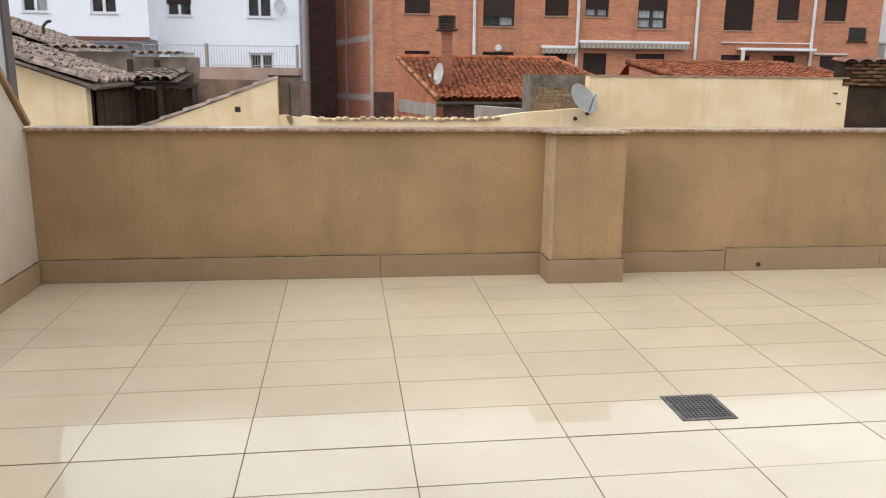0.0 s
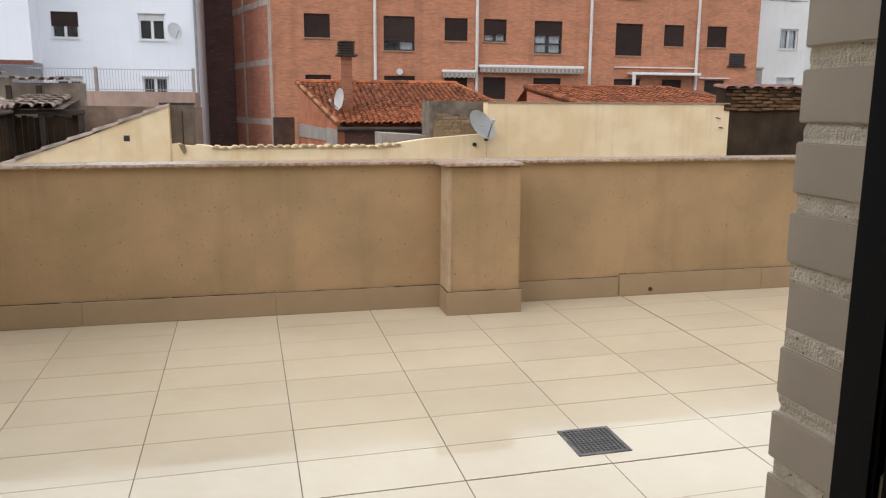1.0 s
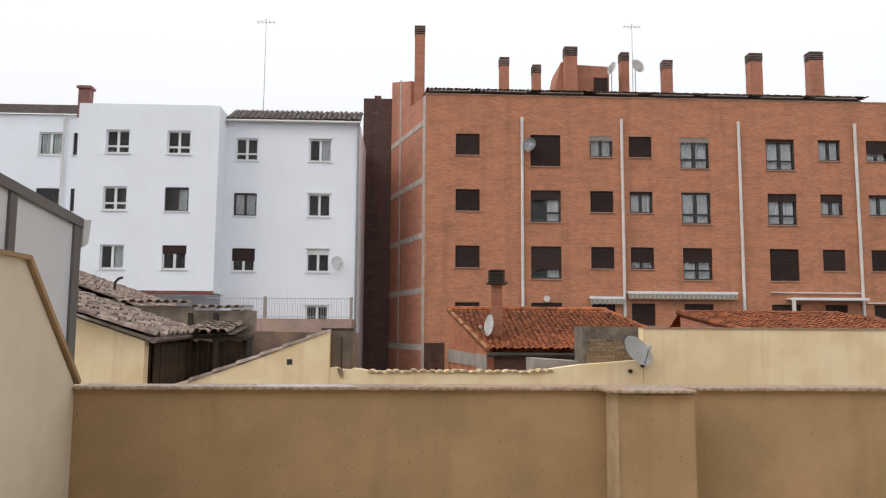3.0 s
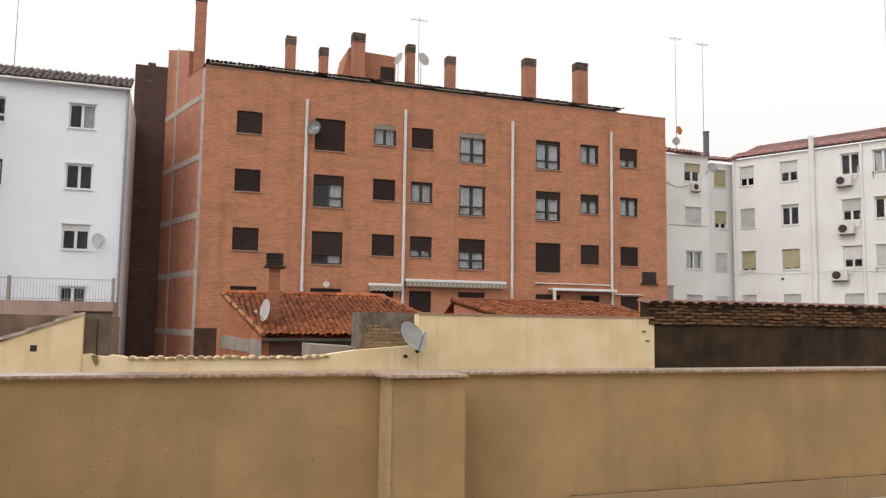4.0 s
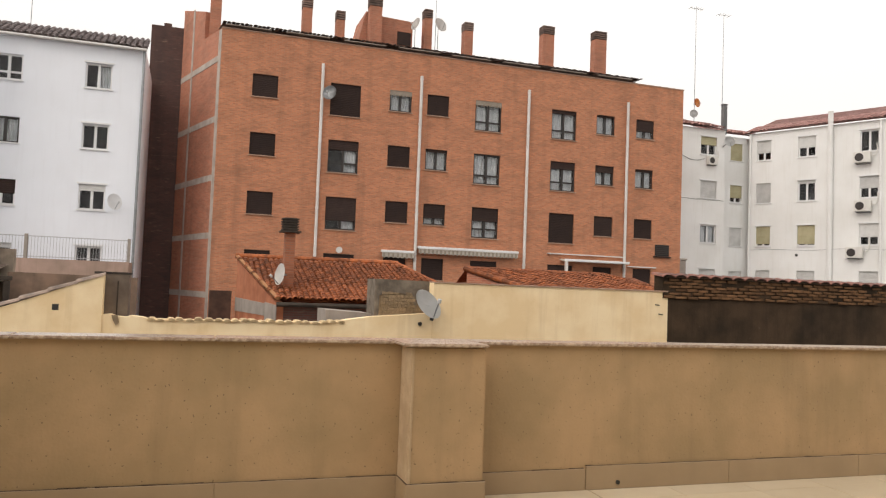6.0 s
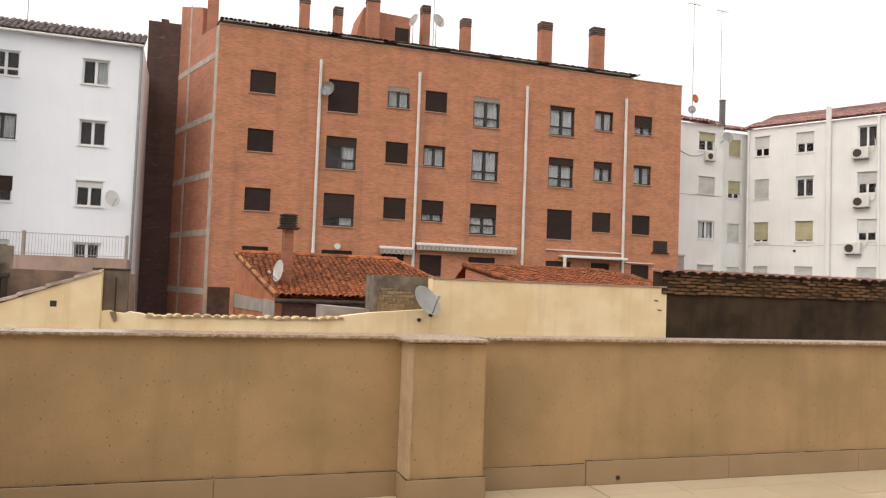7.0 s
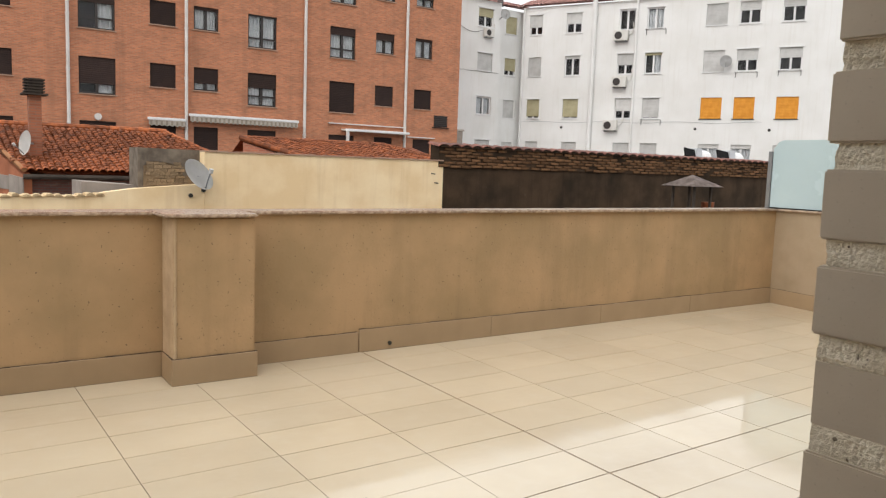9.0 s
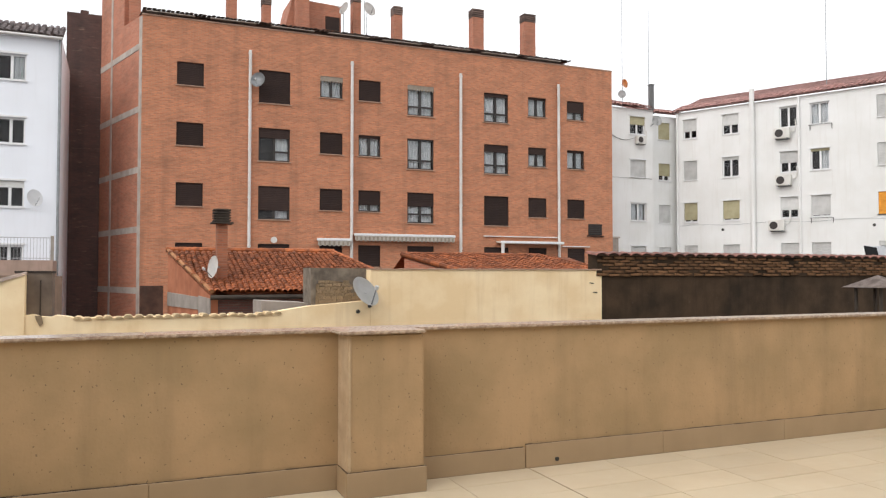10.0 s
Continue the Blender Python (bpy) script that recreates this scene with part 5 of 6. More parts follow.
def awning(x0, x1, z, out, drop, label, post=None, hem=True):
    aw = thing("awning", label, "awning", "awnings on the brick building", m=Matrix.Translation((0, YF, 0)))
    bm = bmesh.new()
    prism(bm, [(-0.01, z), (-0.01, z - 0.07), (-out, z - 0.12 - drop), (-out, z - 0.06 - drop)], "x", x0, x1)
    part("canopy", bm, M_AWNING, aw)
    if hem:
        bm = bmesh.new()
        k = int((x1 - x0) / 0.22)
        edge = [(x0 + (x1 - x0) * i / (2 * k), z - drop - (0.38 if i % 2 else 0.32)) for i in range(2 * k + 1)]
        prism(bm, [(x1, z - 0.12 - drop), (x0, z - 0.12 - drop), *edge], "y", -out - 0.006, -out + 0.006)
        part("valance", bm, M_CANVAS, aw, "pale striped valance")
        bm = bmesh.new()
        for i in range(k):
            c = x0 + (x1 - x0) * (i + 0.25) / k
            box(bm, c, c + 0.10, -out - 0.012, -out - 0.0065, z - drop - 0.33, z - drop - 0.13)
        tagged(part("stripes", bm, M_STRIPE, aw, "beige stripes"), kind="stuff")
    bm = bmesh.new()
    box(bm, x0 - 0.05, x1 + 0.05, -out - 0.03, -out + 0.08, z - drop - 0.10, z - drop + 0.03)
    soften(bm, 0.02, 2)
    part("cassette", bm, M_WFRAME, aw, "white awning cassette")
    if post:
        bm = bmesh.new()
        box(bm, post - 0.07, post + 0.07, -out - 0.1, -out + 0.04, GROUND, z - 0.1 - drop)
        part("post", bm, M_PIPE, aw)


awning(9.4, 11.1, 3.38, 0.30, 0.03, "small white awning over a ground-floor window")
awning(11.35, 17.0, 3.66, 0.32, 0.03, "long white awning with a striped valance")
awning(19.7, 23.7, 3.40, 0.7, 0.04, "open white awning on a post", 19.75, False)
bm = bmesh.new()
box(bm, 18.9, 23.8, -0.12, -0.002, 3.64, 3.70)
box(bm, 24.0, 25.9, -0.12, -0.002, 3.13, 3.19)
part("canopy_ledge", bm, M_PIPE, block)
bm = bmesh.new()
tube(bm, (7.2, -0.14, 3.25), (7.2, -0.002, 3.25), 0.16, 12)
part("wall_lamp", bm, M_PIPE, block, "round white lamp")


gate_pier = thing("yard_pier", "grey concrete pier with a flat cap beside the brick building", "pier", m=Matrix.Translation((27.95, YF + 0.6, 0)))
bm = bmesh.new()
box(bm, -0.27, 0.30, -0.3, 0.3, GROUND, 3.72)
soften(bm, 0.02, 1)
part("shaft", bm, M_CONCRETE, gate_pier)
bm = bmesh.new()
box(bm, -0.33, 0.36, -0.36, 0.36, 3.72, 3.83)
soften(bm, 0.02, 1)
part("cap", bm, M_PALECONC, gate_pier)
bm = bmesh.new()
box(bm, 28.28, 29.9, YF + 0.5, YF + 0.7, GROUND, 2.9)
tagged(part("yard_side_wall", bm, M_CONCRETE), "low grey concrete wall beside the brick building", "wall")


def cable(pts, r, label):
    bm = bmesh.new()
    bent_tube(bm, pts, r, 5)
    return tagged(part("cable", bm, M_TIMBER), label, "cable")


cable([(30.0 + 1.75 * k / 8, 42.37, 10.75 - 0.1 * k / 8 - 0.22 * math.sin(math.pi * k / 8)) for k in range(9)], 0.014, "slack dark cable to the air conditioner")
cable([(29.95 + 3.3 * k / 8, 42.38, 7.95 + 0.02 * math.sin(k * 2.0)) for k in range(9)], 0.010, "thin dark cable along the white facade")
for x, z in ((8.70, 1.18), (8.62, 1.36)):
    bm = bmesh.new()
    bent_tube(bm, [(x, YB - 0.008, z), (x, YB - 0.07, z), (x - 0.10, YB - 0.09, z + 0.01)], 0.010, 6)
    tagged(part("iron_hook", bm, M_TIMBER), "small rusty hook in the yellow wall", "hook")

# ---------------------------------------------------------------- white block on the west
wb = thing("white_apartment_building", "white rendered apartment building with dark tiled eaves", "apartment building", m=Matrix.Translation((-0.06, 0, 0.10)))
WIN = dict(frame_mat=M_WFRAME, shutter_mat=M_WSHUTTER, sill_mat=M_WFRAME)
DWIN = dict(frame_mat=M_FRAME, shutter_mat=M_SHUTTER, sill_mat=M_WFRAME)
BWIN = dict(WIN, shutter_mat=M_SHUTTER)
XWIN = dict(WIN, transom=True)


def walled(parent, name, m, u0, u1, z1, wins, mat, thick=0.3, room=0.8, z0=GROUND - 0.2):
    """A wall with its windows; wins are (x, top, w, h, look, blind, options)."""
    bm = bmesh.new()
    punched(bm, u0, u1, z0, z1, [(w[0], w[0] + w[2], w[1] - w[3], w[1]) for w in wins], thick)
    part(name, bm, mat, parent, m=m)
    # added sheet whose dark colour gives the shade behind the panes
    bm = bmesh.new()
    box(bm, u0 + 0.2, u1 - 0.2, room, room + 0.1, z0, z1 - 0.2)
    part("inner_partition", bm, M_ROOMSHADE, parent, m=m)
    for x, top, w, h, look_of, blind, opt in wins:
        window(parent, x, top - h, w, h, look_of, m, blind=blind, **opt)


m_r = Matrix.Translation((0, 39.0, 0))
wins = []
for x, looks in ((-8.71, (("plain", 0, XWIN), ("curtain", 0, DWIN), ("plain", 0.55, BWIN), ("plain", 0.2, WIN))), (-4.97, (("half", 0, WIN), ("plain", 0, WIN), ("plain", 0.25, WIN), ("plain", 0, WIN)))):
    for top, (lk, bl, opt) in zip((11.27, 8.41, 5.58, 2.72), looks):
        wins.append((x, top, 1.15, 1.17, lk, bl, dict(opt, hood=x > -6)))
walled(wb, "facade_east", m_r, -9.2, -2.40, 12.15, wins, M_WHITE)
m_l = Matrix.Translation((0, 37.5, 0))
wins = []
for x, looks in ((-14.65, (("plain", 0, XWIN), ("plain", 0, XWIN), ("half", 0, WIN))), (-11.70, (("plain", 0, XWIN), ("half", 0, DWIN), ("plain", 0.35, BWIN)))):
    for top, (lk, bl, opt) in zip((11.2, 8.38, 5.53), looks):
        wins.append((x, top, 1.15, 1.17, lk, bl, opt))
walled(wb, "facade_bay", m_l, -16.0, -9.2, 12.5, wins, M_WHITE, z0=3.26)
bm = bmesh.new()
box(bm, -16.0, -9.2, 37.8, 40.4, 3.26, 3.4)
box(bm, -9.5, -9.202, 37.8, 38.998, 3.402, 12.5)
box(bm, -16.0, -15.7, 37.802, 40.0, 3.402, 12.5)
box(bm, -16.0, -9.2, 37.81, 41, 12.35, 12.5)
part("bay_return", bm, M_WHITE, wb)
bm = bmesh.new()
box(bm, -16.0, -9.18, 37.44, 37.497, 3.14, 3.33)
part("bay_edge", bm, M_WALLTILE, wb, "dull red-brown edge strip")
m_f = Matrix.Translation((0, 40.0, 0))
wins = [(-22.56, 11.65, 1.2, 1.1, "plain", 0.3, WIN), (-19.05, 11.65, 1.25, 1.2, "curtain", 0, WIN), (-17.3, 11.65, 0.5, 1.2, "plain", 0, dict(DWIN, leaves=1)),
        (-22.56, 8.7, 1.2, 1.1, "plain", 0, WIN), (-19.05, 8.7, 1.25, 1.2, "plain", 0, DWIN), (-17.3, 8.7, 0.5, 1.2, "plain", 0, dict(DWIN, leaves=1))]
walled(wb, "facade_west", m_f, -27.0, -16.3, 12.6, wins, M_WHITE)
bm = bmesh.new()
box(bm, -16.298, -9.0, 40.4, 40.6, GROUND - 0.2, 3.24)
part("undercroft_wall", bm, M_WHITE, wb)
bm = bmesh.new()
box(bm, -2.70, -2.40, 39.302, 51.0, GROUND, 12.15)
box(bm, -27.0, -26.7, 40.302, 51.0, GROUND, 12.15)
box(bm, -27.0, -2.4, 51.0, 51.3, GROUND, 12.15)
part("rear_wall", bm, M_WHITE, wb)
tile_grey = roof_tile_mesh("grey_brown_tile", surface("grey_brown_tile", (0.16, 0.12, 0.115), (0.10, 0.08, 0.08), 0.3, 0.7, 0.3, 60, vary=0.25), 0.24, 0.5)
roof_plane("roof", wb, [Vector((-9.2, 38.85, 12.17)), Vector((-2.35, 38.85, 12.17)), Vector((-2.35, 41.0, 13.25)), Vector((-9.2, 41.0, 13.25))], M_DARKTILE)
tile_sheet("roof_tiles", tile_grey, wb, slope_frame((-9.2, 38.75, 12.18), (-2.3, 38.75, 12.18), (-9.2, 42.6, 14.1)), 6.9, 2.45, None, 0.265, 0.36, 15)
roof_plane("roof_west", wb, [Vector((-26.5, 39.85, 12.6)), Vector((-16.2, 39.85, 12.6)), Vector((-16.2, 42.5, 13.85)), Vector((-24.0, 42.5, 13.85))], M_DARKTILE)
bm = bmesh.new()
tube(bm, (-9.2, 38.72, 12.12), (-2.35, 38.72, 12.12), 0.07, 8)
part("gutter", bm, M_PIPE, wb)
for x, y, w, z0, z1 in ((-16.4, 38.2, 0.55, 12.0, 13.6), (-24.3, 41.0, 0.85, 12.0, 13.6)):
    bm = bmesh.new()
    box(bm, x, x + w, y, y + 0.5, z0, z1 - 0.12)
    st = part("chimney", bm, M_REDTILE, wb, "dark red chimney")
    bm = bmesh.new()
    box(bm, x - 0.08, x + w + 0.08, y - 0.08, y + 0.58, z1 - 0.12, z1)
    part("cap_slab", bm, M_REDTILE, st)
for x, z0, z1 in ((-2.46, GROUND, 12.1), (-17.75, 4.0, 12.5)):
    bm = bmesh.new()
    y = 38.9 if x > -10 else 39.9
    tube(bm, (x, y, z0), (x, y, z1), 0.06, 8)
    part("downpipe", bm, M_STEEL if x > -10 else M_PIPE, wb)
dish("satellite_dish", "white satellite dish beside a window of the white building", (-3.45, 38.55, 4.90), (0.55, -0.8, 0.2), 0.36, M_WFRAME, ((0.0, 0.42, 0),))

# ---------------------------------------------------------------- white block on the east, in three faces
eb = thing("old_white_building", "aged white apartment building with red tiled eaves and air conditioners", "apartment building")
OLIVE = dict(WIN, shutter_mat=M_TANSHUTTER)
m_a = Matrix.Translation((0, 42.4, 0))
wins = [(31.45, 12.12, 1.25, 1.2, "plain", 0.45, OLIVE), (31.47, 9.2, 1.25, 1.15, "plain", 1.0, WIN), (31.5, 6.3, 1.25, 1.2, "curtain", 0, WIN), (31.47, 3.4, 1.25, 1.2, "plain", 1.0, WIN)]
walled(eb, "facade_end", m_a, 29.9, 33.35, 12.65, [(*w[:6], dict(w[6], hood=True)) for w in wins], M_WHITE_OLD)
m_b = Matrix.Translation((0, 43.4, 0))
wins = [(34.6, 12.12, 1.0, 1.2, "plain", 1.0, OLIVE), (34.6, 9.25, 1.0, 1.2, "plain", 0.72, OLIVE), (34.6, 6.35, 1.0, 1.25, "plain", 1.0, WIN), (34.6, 3.4, 1.0, 1.2, "plain", 1.0, WIN)]
walled(eb, "facade_recess", m_b, 33.05, 36.6, 12.55, wins, M_WHITE_OLD)
bm = bmesh.new()
box(bm, 33.05, 33.348, 42.702, 43.398, GROUND, 12.6)
part("return_wall", bm, M_WHITE_OLD, eb)
# the long wing that comes forward
A, B = Vector((35.8, 43.0, 0)), Vector((43.2, 28.4, 0))
d = (B - A).normalized()
m_w = Matrix.Translation(A) @ Matrix((d, Vector((0, 0, 1)).cross(d), Vector((0, 0, 1)))).transposed().to_4x4()


def along(p):
    return (Vector((p[0], p[1], 0)) - A).dot(d)


wins = []
W1 = [(0.53, 0.95), (3.22, 1.10), (6.90, 1.08), (8.73, 1.10), (12.43, 1.28), (14.42, 1.22), (16.86, 1.26)]
LOOKS = [[("plain", 0.62, WIN), ("plain", 0.55, WIN), ("plain", 0, WIN), ("curtain", 0, WIN), ("plain", 1.0, WIN), ("plain", 0.40, WIN), ("plain", 0.35, WIN)],
         [("plain", 1.0, WIN), ("plain", 0.15, WIN), ("plain", 0.55, WIN), ("half", 0.12, OLIVE), ("plain", 1.0, WIN), ("plain", 0.5, WIN), ("plain", 0.45, WIN)],
         [("plain", 0.88, OLIVE), ("plain", 0.9, OLIVE), ("plain", 0.62, WIN), ("plain", 0.92, WIN), ("orange", 1.0, dict(WIN, shutter_mat=M_ORANGE, sill_mat=M_FRAME)), ("orange", 1.0, dict(WIN, shutter_mat=M_ORANGE, sill_mat=M_FRAME)), ("orange", 1.0, dict(WIN, shutter_mat=M_ORANGE, sill_mat=M_FRAME))],
         [("plain", 1.0, WIN), ("plain", 1.0, WIN), ("plain", 1.0, WIN), ("plain", 1.0, WIN), ("curtain", 0.2, WIN), ("curtain", 0.2, WIN), ("plain", 0.4, WIN)]]
for r, top in enumerate((12.2, 9.33, 6.42, 3.5)):
    for (u, w), (lk, bl, opt) in zip(W1, LOOKS[r]):
        wins.append((u, top, w, 1.33, lk, bl, dict(opt, hood=bl < 0.99 and r < 3)))
walled(eb, "wing_facade", m_w, 0.0, 26.0, 12.75, wins, M_WHITE_OLD)
for u0, u1, y in ((29.9, 33.35, 42.4), (33.36, 36.9, 43.4)):
    roof_plane("roof", eb, [Vector((u0, y - 0.2, 12.68)), Vector((u1, y - 0.2, 12.68)), Vector((u1, y + 5, 14.5)), Vector((u0, y + 5, 14.5))], M_PINKTILE)
    tile_sheet("roof_tiles", roof_tile_mesh("red_tile_small", M_PINKTILE, 0.26, 0.5), eb, slope_frame((u0, y - 0.3, 12.72), (u1, y - 0.3, 12.72), (u0, y + 5, 14.55)), u1 - u0, 2.2, None, 0.29, 0.4, 21)
C0, C1 = m_w @ Vector((-0.2, -0.2, 12.78)), m_w @ Vector((26.2, -0.2, 12.78))
C2, C3 = m_w @ Vector((26.2, 5.0, 14.7)), m_w @ Vector((-0.2, 5.0, 14.7))
roof_plane("wing_roof", eb, [C0, C1, C2, C3], M_PINKTILE)
tile_sheet("wing_roof_tiles", roof_tile_mesh("red_tile_small", M_PINKTILE, 0.26, 0.5), eb, slope_frame(C0 + Vector((0, 0, 0.04)), C1 + Vector((0, 0, 0.04)), C3 + Vector((0, 0, 0.04))), 26.2, 2.4, None, 0.29, 0.4, 23)
bm = bmesh.new()
box(bm, 29.9, 30.2, 42.702, 52, GROUND, 12.6)
box(bm, 29.9, 50, 52, 52.3, GROUND, 12.6)
part("rear_wall", bm, M_WHITE_OLD, eb)
for u, r, z1 in ((0.12, 0.07, 12.7), (5.25, 0.16, 13.6), (8.1, 0.08, 12.7)):
    bm = bmesh.new()
    tube(bm, (u, -r - 0.03, GROUND), (u, -r - 0.03, z1), r, 10)
    for k in range(5):
        tube(bm, (u, -r - 0.03, 1.5 + 2.6 * k), (u, -r - 0.03, 1.6 + 2.6 * k), r * 1.18, 10)
    part("downpipe", bm, M_WHITE_OLD if r > 0.05 else M_PIPE, eb, "rendered flue pipe" if r > 0.1 else "", m_w)
bm = bmesh.new()
box(bm, 33.74, 34.02, 43.1, 43.38, 12.6, 14.60)
box(bm, 33.71, 34.05, 43.07, 43.41, 14.60, 14.67)
part("chimney", bm, M_GREYALU, eb, "slim dark grey chimney")

ac_parts = {}


def air_conditioner(m, group="air conditioners"):
    th = thing("air_conditioner", "white wall-mounted air conditioner unit with a dark fan grille", "air conditioner", group, m=m)
    if not ac_parts:
        bm = bmesh.new()
        box(bm, 0, 0.95, -0.42, -0.06, 0, 0.66)
        soften(bm, 0.02, 2)
        ac_parts["casing"] = mesh_of("casing", bm, M_AC)
        bm = bmesh.new()
        tube(bm, (0.33, -0.44, 0.33), (0.33, -0.421, 0.33), 0.25, 16)
        ac_parts["fan_grille"] = mesh_of("fan_grille", bm, M_FRAME)
        bm = bmesh.new()
        box(bm, 0.1, 0.14, -0.45, -0.031, -0.05, 0), box(bm, 0.8, 0.84, -0.45, -0.031, -0.05, 0)
        box(bm, 0.06, 0.88, -0.03, 0, -0.06, -0.01)
        ac_parts["bracket"] = mesh_of("bracket", bm, M_STEEL)
        bm = bmesh.new()
        bent_tube(bm, [(0.95, -0.2, 0.4), (1.15, -0.1, 0.45), (1.25, -0.03, 0.8), (1.2, -0.03, 1.2)], 0.035, 6)
        ac_parts["hose"] = mesh_of("hose", bm, M_AC)
    for name, me in ac_parts.items():
        part(name, me, None, th)


air_conditioner(m_a @ Matrix.Translation((31.85, -0.003, 10.25)) @ Matrix.Diagonal((0.76, 0.8, 0.80, 1)))
for u, z in ((6.3, 10.15), (6.35, 7.15), (5.9, 4.3)):
    air_conditioner(m_w @ Matrix.Translation((u + 0.35, -0.003, z)))
dish("satellite_dish", "grey satellite dish on a wall arm of the old white building", (33.35, 42.0, 11.85), (-0.3, -0.9, 0.25), 0.34, M_DISH, ((-0.2, 0.38, -0.3),))
p = m_w @ Vector((along((41.9, 30.9)) + 0.3, -0.45, 8.55))
dish("satellite_dish", "grey satellite dish beside a window of the old white building", tuple(p), (-0.8, -0.6, 0.2), 0.36, M_DISH, (tuple((m_w.to_3x3() @ Vector((0, 0.43, 0))).normalized() * 0.44),))
# clothes-line brackets under the windows
for u, z in ((W1[3][0], 10.80), (W1[5][0], 7.90), (W1[6][0], 7.95), (W1[3][0], 5.0)):
    bm = bmesh.new()
    for a in (0.0, 1.25):
        tube(bm, (u + a, -0.002, z), (u + a, -0.35, z), 0.02, 5)
        tube(bm, (u + a, -0.02, z - 0.3), (u + a, -0.02, z), 0.02, 5)
    tube(bm, (u, -0.33, z), (u + 1.25, -0.33, z), 0.012, 5)
    part("drying_rack", bm, M_FRAME, eb, "thin clothes-drying bracket", m_w)
for z in (4.85,):
    bm = bmesh.new()
    bent_tube(bm, [(0.2 + k * 1.0, -0.03, z + 0.05 * math.sin(k * 1.3)) for k in range(17)], 0.009, 5)
    part("wall_cable", bm, M_STEEL, eb, "thin cable along the facade", m_w)

for u, z in ((3.2, 4.5), (12.2, 4.45), (16.6, 4.4)):
    bm = bmesh.new()
    tube(bm, (u, -0.03, z), (u, -0.001, z), 0.09, 10)
    part("vent_hole", bm, M_BLACK, eb, "round dark vent", m_w)

# aerial masts
for x, y, z0, z1 in ((31.3, 43.0, 14.2, 21.0), (34.6, 44.4, 14.8, 21.5), (41.8, 35.7, 14.6, 26.0), (-8.0, 42.0, 13.0, 19.0), (13.0, 42.6, 15.2, 19.5)):
    mast = thing("aerial_mast", "thin television aerial mast on a roof", "aerial", "aerials", m=Matrix.Translation((x, y, 0)))
    bm = bmesh.new()
    tube(bm, (0, 0, z0 - 1.5), (0, 0, z1), 0.026, 6, 0.014)
    part("pole", bm, M_STEEL, mast)
    bm = bmesh.new()
    tube(bm, (-0.5, 0, z1 - 0.2), (0.5, 0, z1 - 0.2), 0.015, 5)
    for k in range(5):
        tube(bm, (-0.45 + 0.22 * k, -0.25, z1 - 0.2), (-0.45 + 0.22 * k, 0.25, z1 - 0.2), 0.01, 5)
    part("yagi", bm, M_STEEL, mast)
dish("satellite_dish", "orange satellite dish on a roof mast", (31.25, 42.7, 14.35), (0.2, -0.95, 0.1), 0.28, M_DISHORANGE, ((0, 0.3, 0),))
dish("satellite_dish", "small grey satellite dish on a roof mast", (31.05, 42.7, 13.6), (-0.5, -0.8, 0.1), 0.26, M_DISH, ((0.15, 0.3, 0),))

# things on the flat roof behind the dark wall
plinth = bmesh.new()
box(plinth, 17.6, 21.3, 14.05, 14.9, 1.55, 1.91)
tagged(part("roof_plinth", plinth, M_CONCRETE), "grey concrete plinth on the flat roof", "plinth")
for x, w in ((17.86, 0.45), (19.32, 0.53)):
    th = thing("roof_unit", "tilted black panel with grey box and white dome on flat roof", "roof unit", "roof units", m=Matrix.Translation((x, 14.2, 1.91)))
    bm = bmesh.new()
    box(bm, 0, w, 0, 0.04, 0.10, 0.40)
    soften(bm, 0.01, 1)
    panel = part("panel", bm, M_BLACKALU, th, "tilted black panel", Matrix.Rotation(radians(-18), 4, "X") @ Matrix.Rotation(radians(7), 4, "Y"))
    bm = bmesh.new()
    for a_ in (0.06, w - 0.06):
        box(bm, a_ - 0.015, a_ + 0.015, 0.02, 0.05, 0.0, 0.12)
    part("stand", bm, M_STEEL, th)
    bm = bmesh.new()
    box(bm, w + 0.02, w + 0.30, 0.04, 0.30, 0.0, 0.36)
    soften(bm, 0.015, 2)
    part("box", bm, M_PANEL, th, "pale grey box")
    bm = bmesh.new()
    bmesh.ops.create_uvsphere(bm, u_segments=18, v_segments=9, radius=0.25)
    bmesh.ops.scale(bm, verts=bm.verts, vec=(1.0, 1, 0.8))
    bmesh.ops.translate(bm, verts=bm.verts, vec=(w + 0.52, 0.2, 0.12))
    part("dome", bm, M_WFRAME, th, "white dome")
bm = bmesh.new()
box(bm, 9.5, 22.0, 13.3, 18.0, GROUND, 1.55)
setting("flat_roof", bm, M_CONCRETE, "grey flat roof behind the dark wall", "roof")

# buildings that close the view beyond, far behind
for x0, x1, y0, z in ((-60, -27.2, 45, 10.5),):
    far = thing("distant_building", "pale distant apartment building", "building")
    bm = bmesh.new()
    box(bm, x0, x1, y0, y0 + 12, GROUND, z)
    part("body", bm, M_WHITE_OLD, far)
    bm = bmesh.new()
    box(bm, x0 - 0.3, x1 + 0.3, y0 - 0.3, y0 + 12.3, z, z + 0.4)
    part("roof", bm, M_DARKTILE, far)

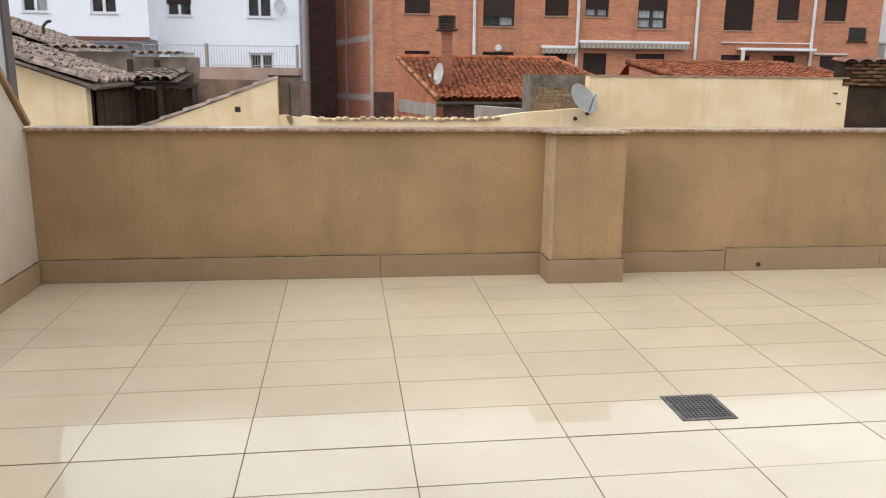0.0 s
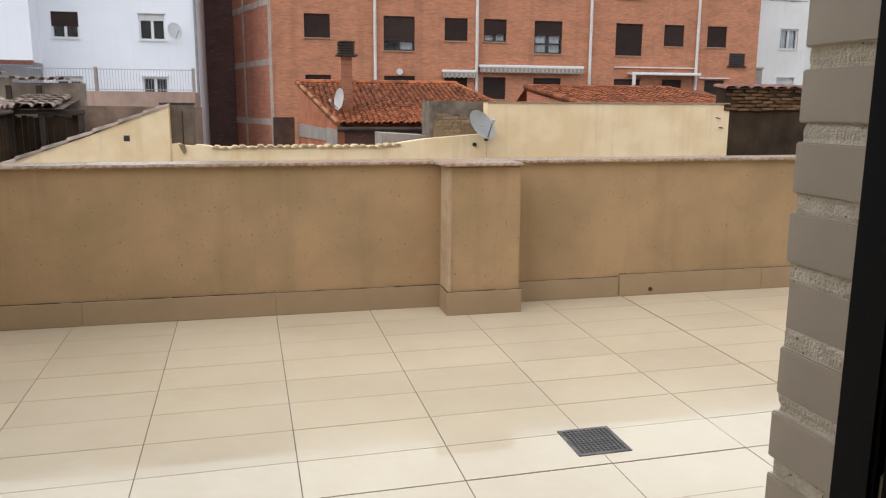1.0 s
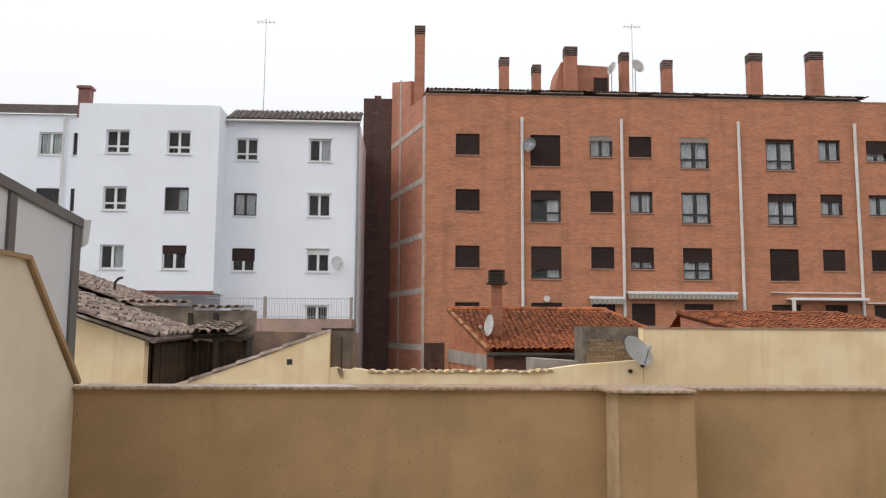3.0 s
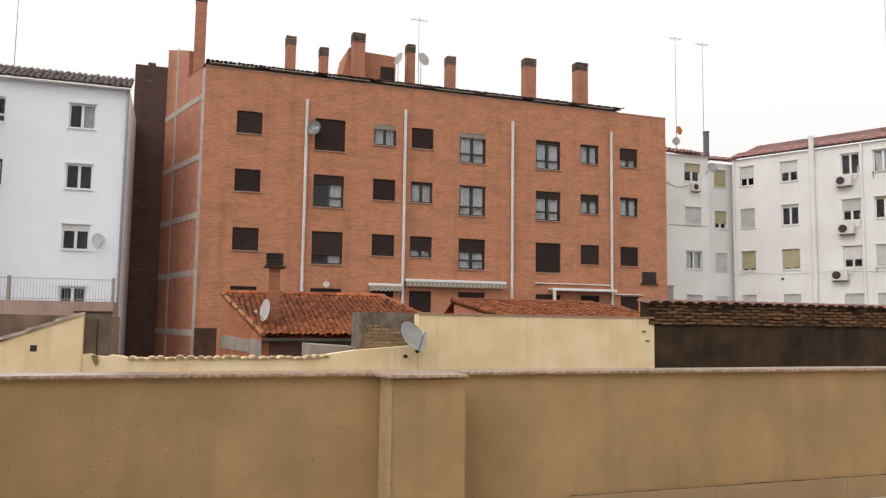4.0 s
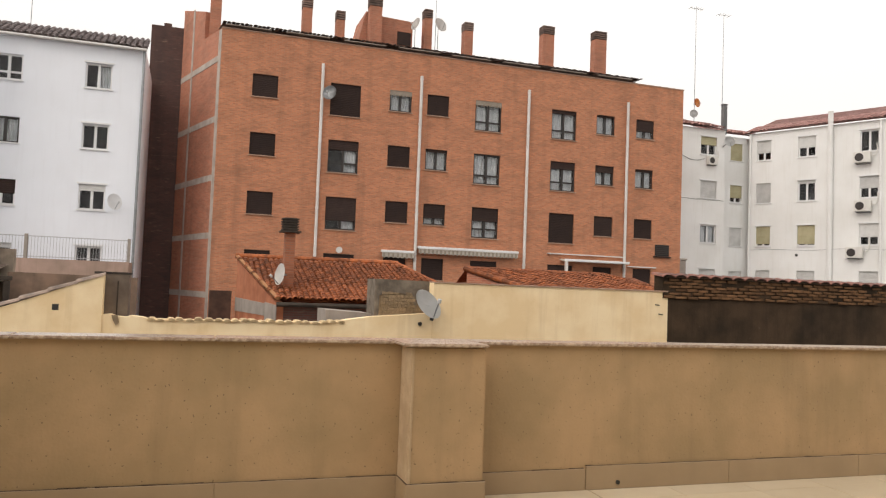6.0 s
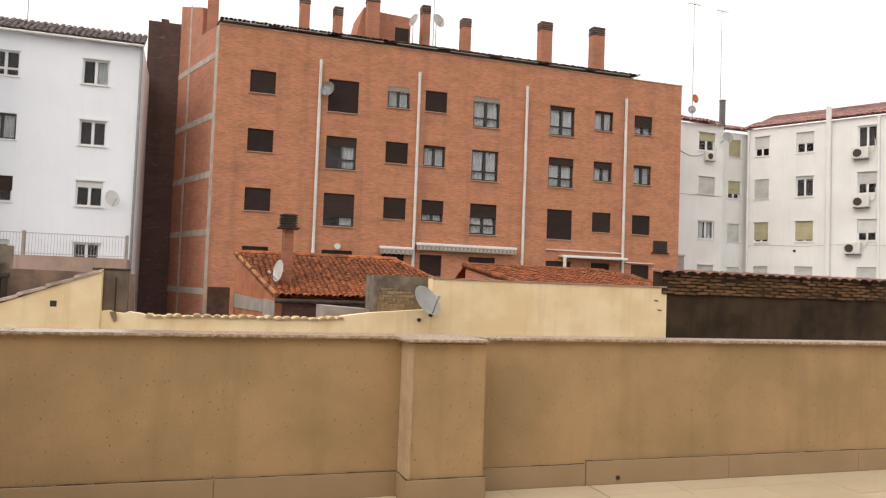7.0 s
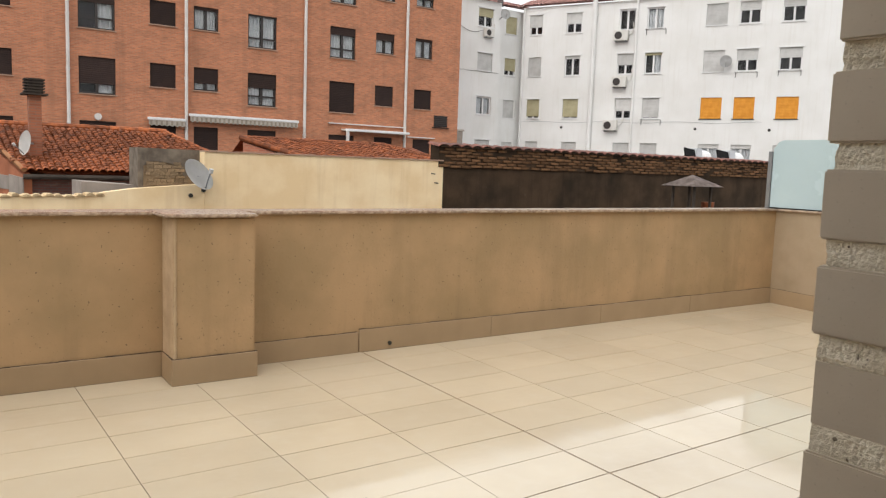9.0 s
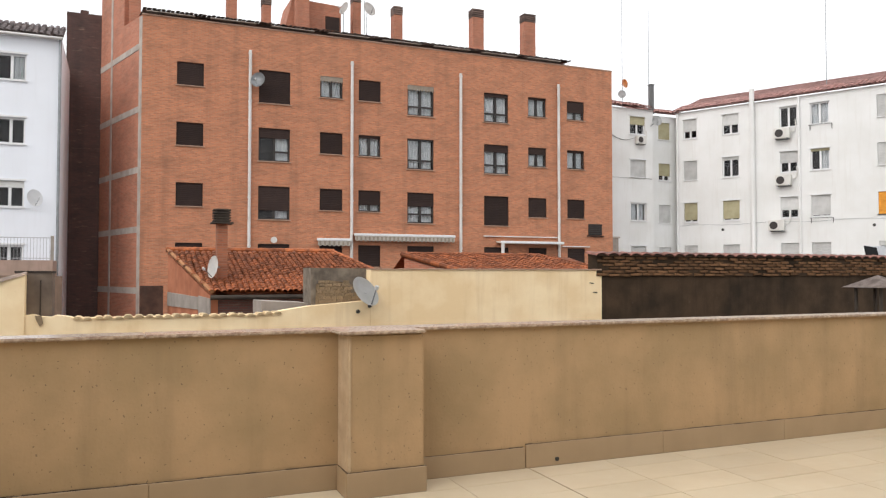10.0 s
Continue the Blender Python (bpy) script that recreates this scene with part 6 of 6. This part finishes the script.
# ---------------------------------------------------------------- pieces: brick courses of the dark wall, terrace tiles
bm = bmesh.new()
box(bm, 0, 0.262, -0.03, 0.0, 0, 0.054)
soften(bm, 0.006, 1)
old_brick = mesh_of("brick", bm, M_OLDBRICK)
band = bpy.data.objects["brick_band"]
rnd = random.Random(21)
for k in range(6):
    for i in range(43):
        x = 8.74 + i * 0.268 + (0.13 if k % 2 else 0.0)
        if x + 0.26 < 20.2 and rnd.random() > 0.09:
            part("brick", old_brick, None, band, m=Matrix.Translation((x + rnd.uniform(-0.012, 0.012), YB - 0.02 + rnd.uniform(-0.014, 0.016), 1.505 + k * 0.066 + rnd.uniform(-0.008, 0.008))) @ Matrix.Rotation(rnd.uniform(-0.05, 0.05), 4, "Y") @ Matrix.Diagonal((rnd.uniform(0.8, 1.0), 1, rnd.uniform(0.75, 1.0), 1)))

# rows and columns counted from the wide seam where it meets the parapet; edge tiles are cut to the walls
TW, TL, SEAM = 0.707, 0.343, -2.688
tile_meshes = {}
rnd = random.Random(31)
for i in range(-9, 10):
    for j in range(-8, 9):
        u0, u1, v0, v1 = i * TW, (i + 1) * TW, SEAM + j * TL, SEAM + (j + 1) * TL
        l_, r_ = (0.0066 if i == 0 else 0.0025), (0.0066 if i == -1 else 0.0025)
        d_, u_ = (0.0050 if j == 0 else 0.0025), (0.0050 if j == -1 else 0.0025)
        corners = [(u0 + l_, v0 + d_), (u1 - r_, v0 + d_), (u1 - r_, v1 - u_), (u0 + l_, v1 - u_)]
        # clip by the walls' faces, given as lines a*x + b*y <= c in the world
        inside, cut = True, False
        for ca, cb, cc in ((1, 0, XE - 0.004), (-1, 0, -XW - 0.004), (0, 1, YN - 0.004), (0, -1, -YH + 0.17)):
            kept = []
            for k in range(len(corners)):
                p, q = corners[k], corners[(k + 1) % len(corners)]
                wp, wq = laid @ Vector((*p, 0)), laid @ Vector((*q, 0))
                sp, sq = cc - ca * wp.x - cb * wp.y, cc - ca * wq.x - cb * wq.y
                if sp >= 0:
                    kept.append(p)
                if (sp < 0) != (sq < 0):
                    f = sp / (sp - sq)
                    kept.append((p[0] + (q[0] - p[0]) * f, p[1] + (q[1] - p[1]) * f))
                    cut = True
            corners = kept
            if len(corners) < 3:
                inside = False
                break
        if not inside:
            continue
        key = (l_, r_, d_, u_) if not cut else (i, j)
        if key not in tile_meshes:
            bm = bmesh.new()
            prism(bm, [(x - u0, y - v0) for x, y in corners], "z", -0.006, 0.0)
            tile_meshes[key] = mesh_of("tile", bm, M_TILE)
        part("tile", tile_meshes[key], None, floor, m=laid @ Matrix.Translation((u0, v0, rnd.uniform(-0.0006, 0.0006))) @ Matrix.Rotation(rnd.uniform(-0.0008, 0.0008), 4, "X"))
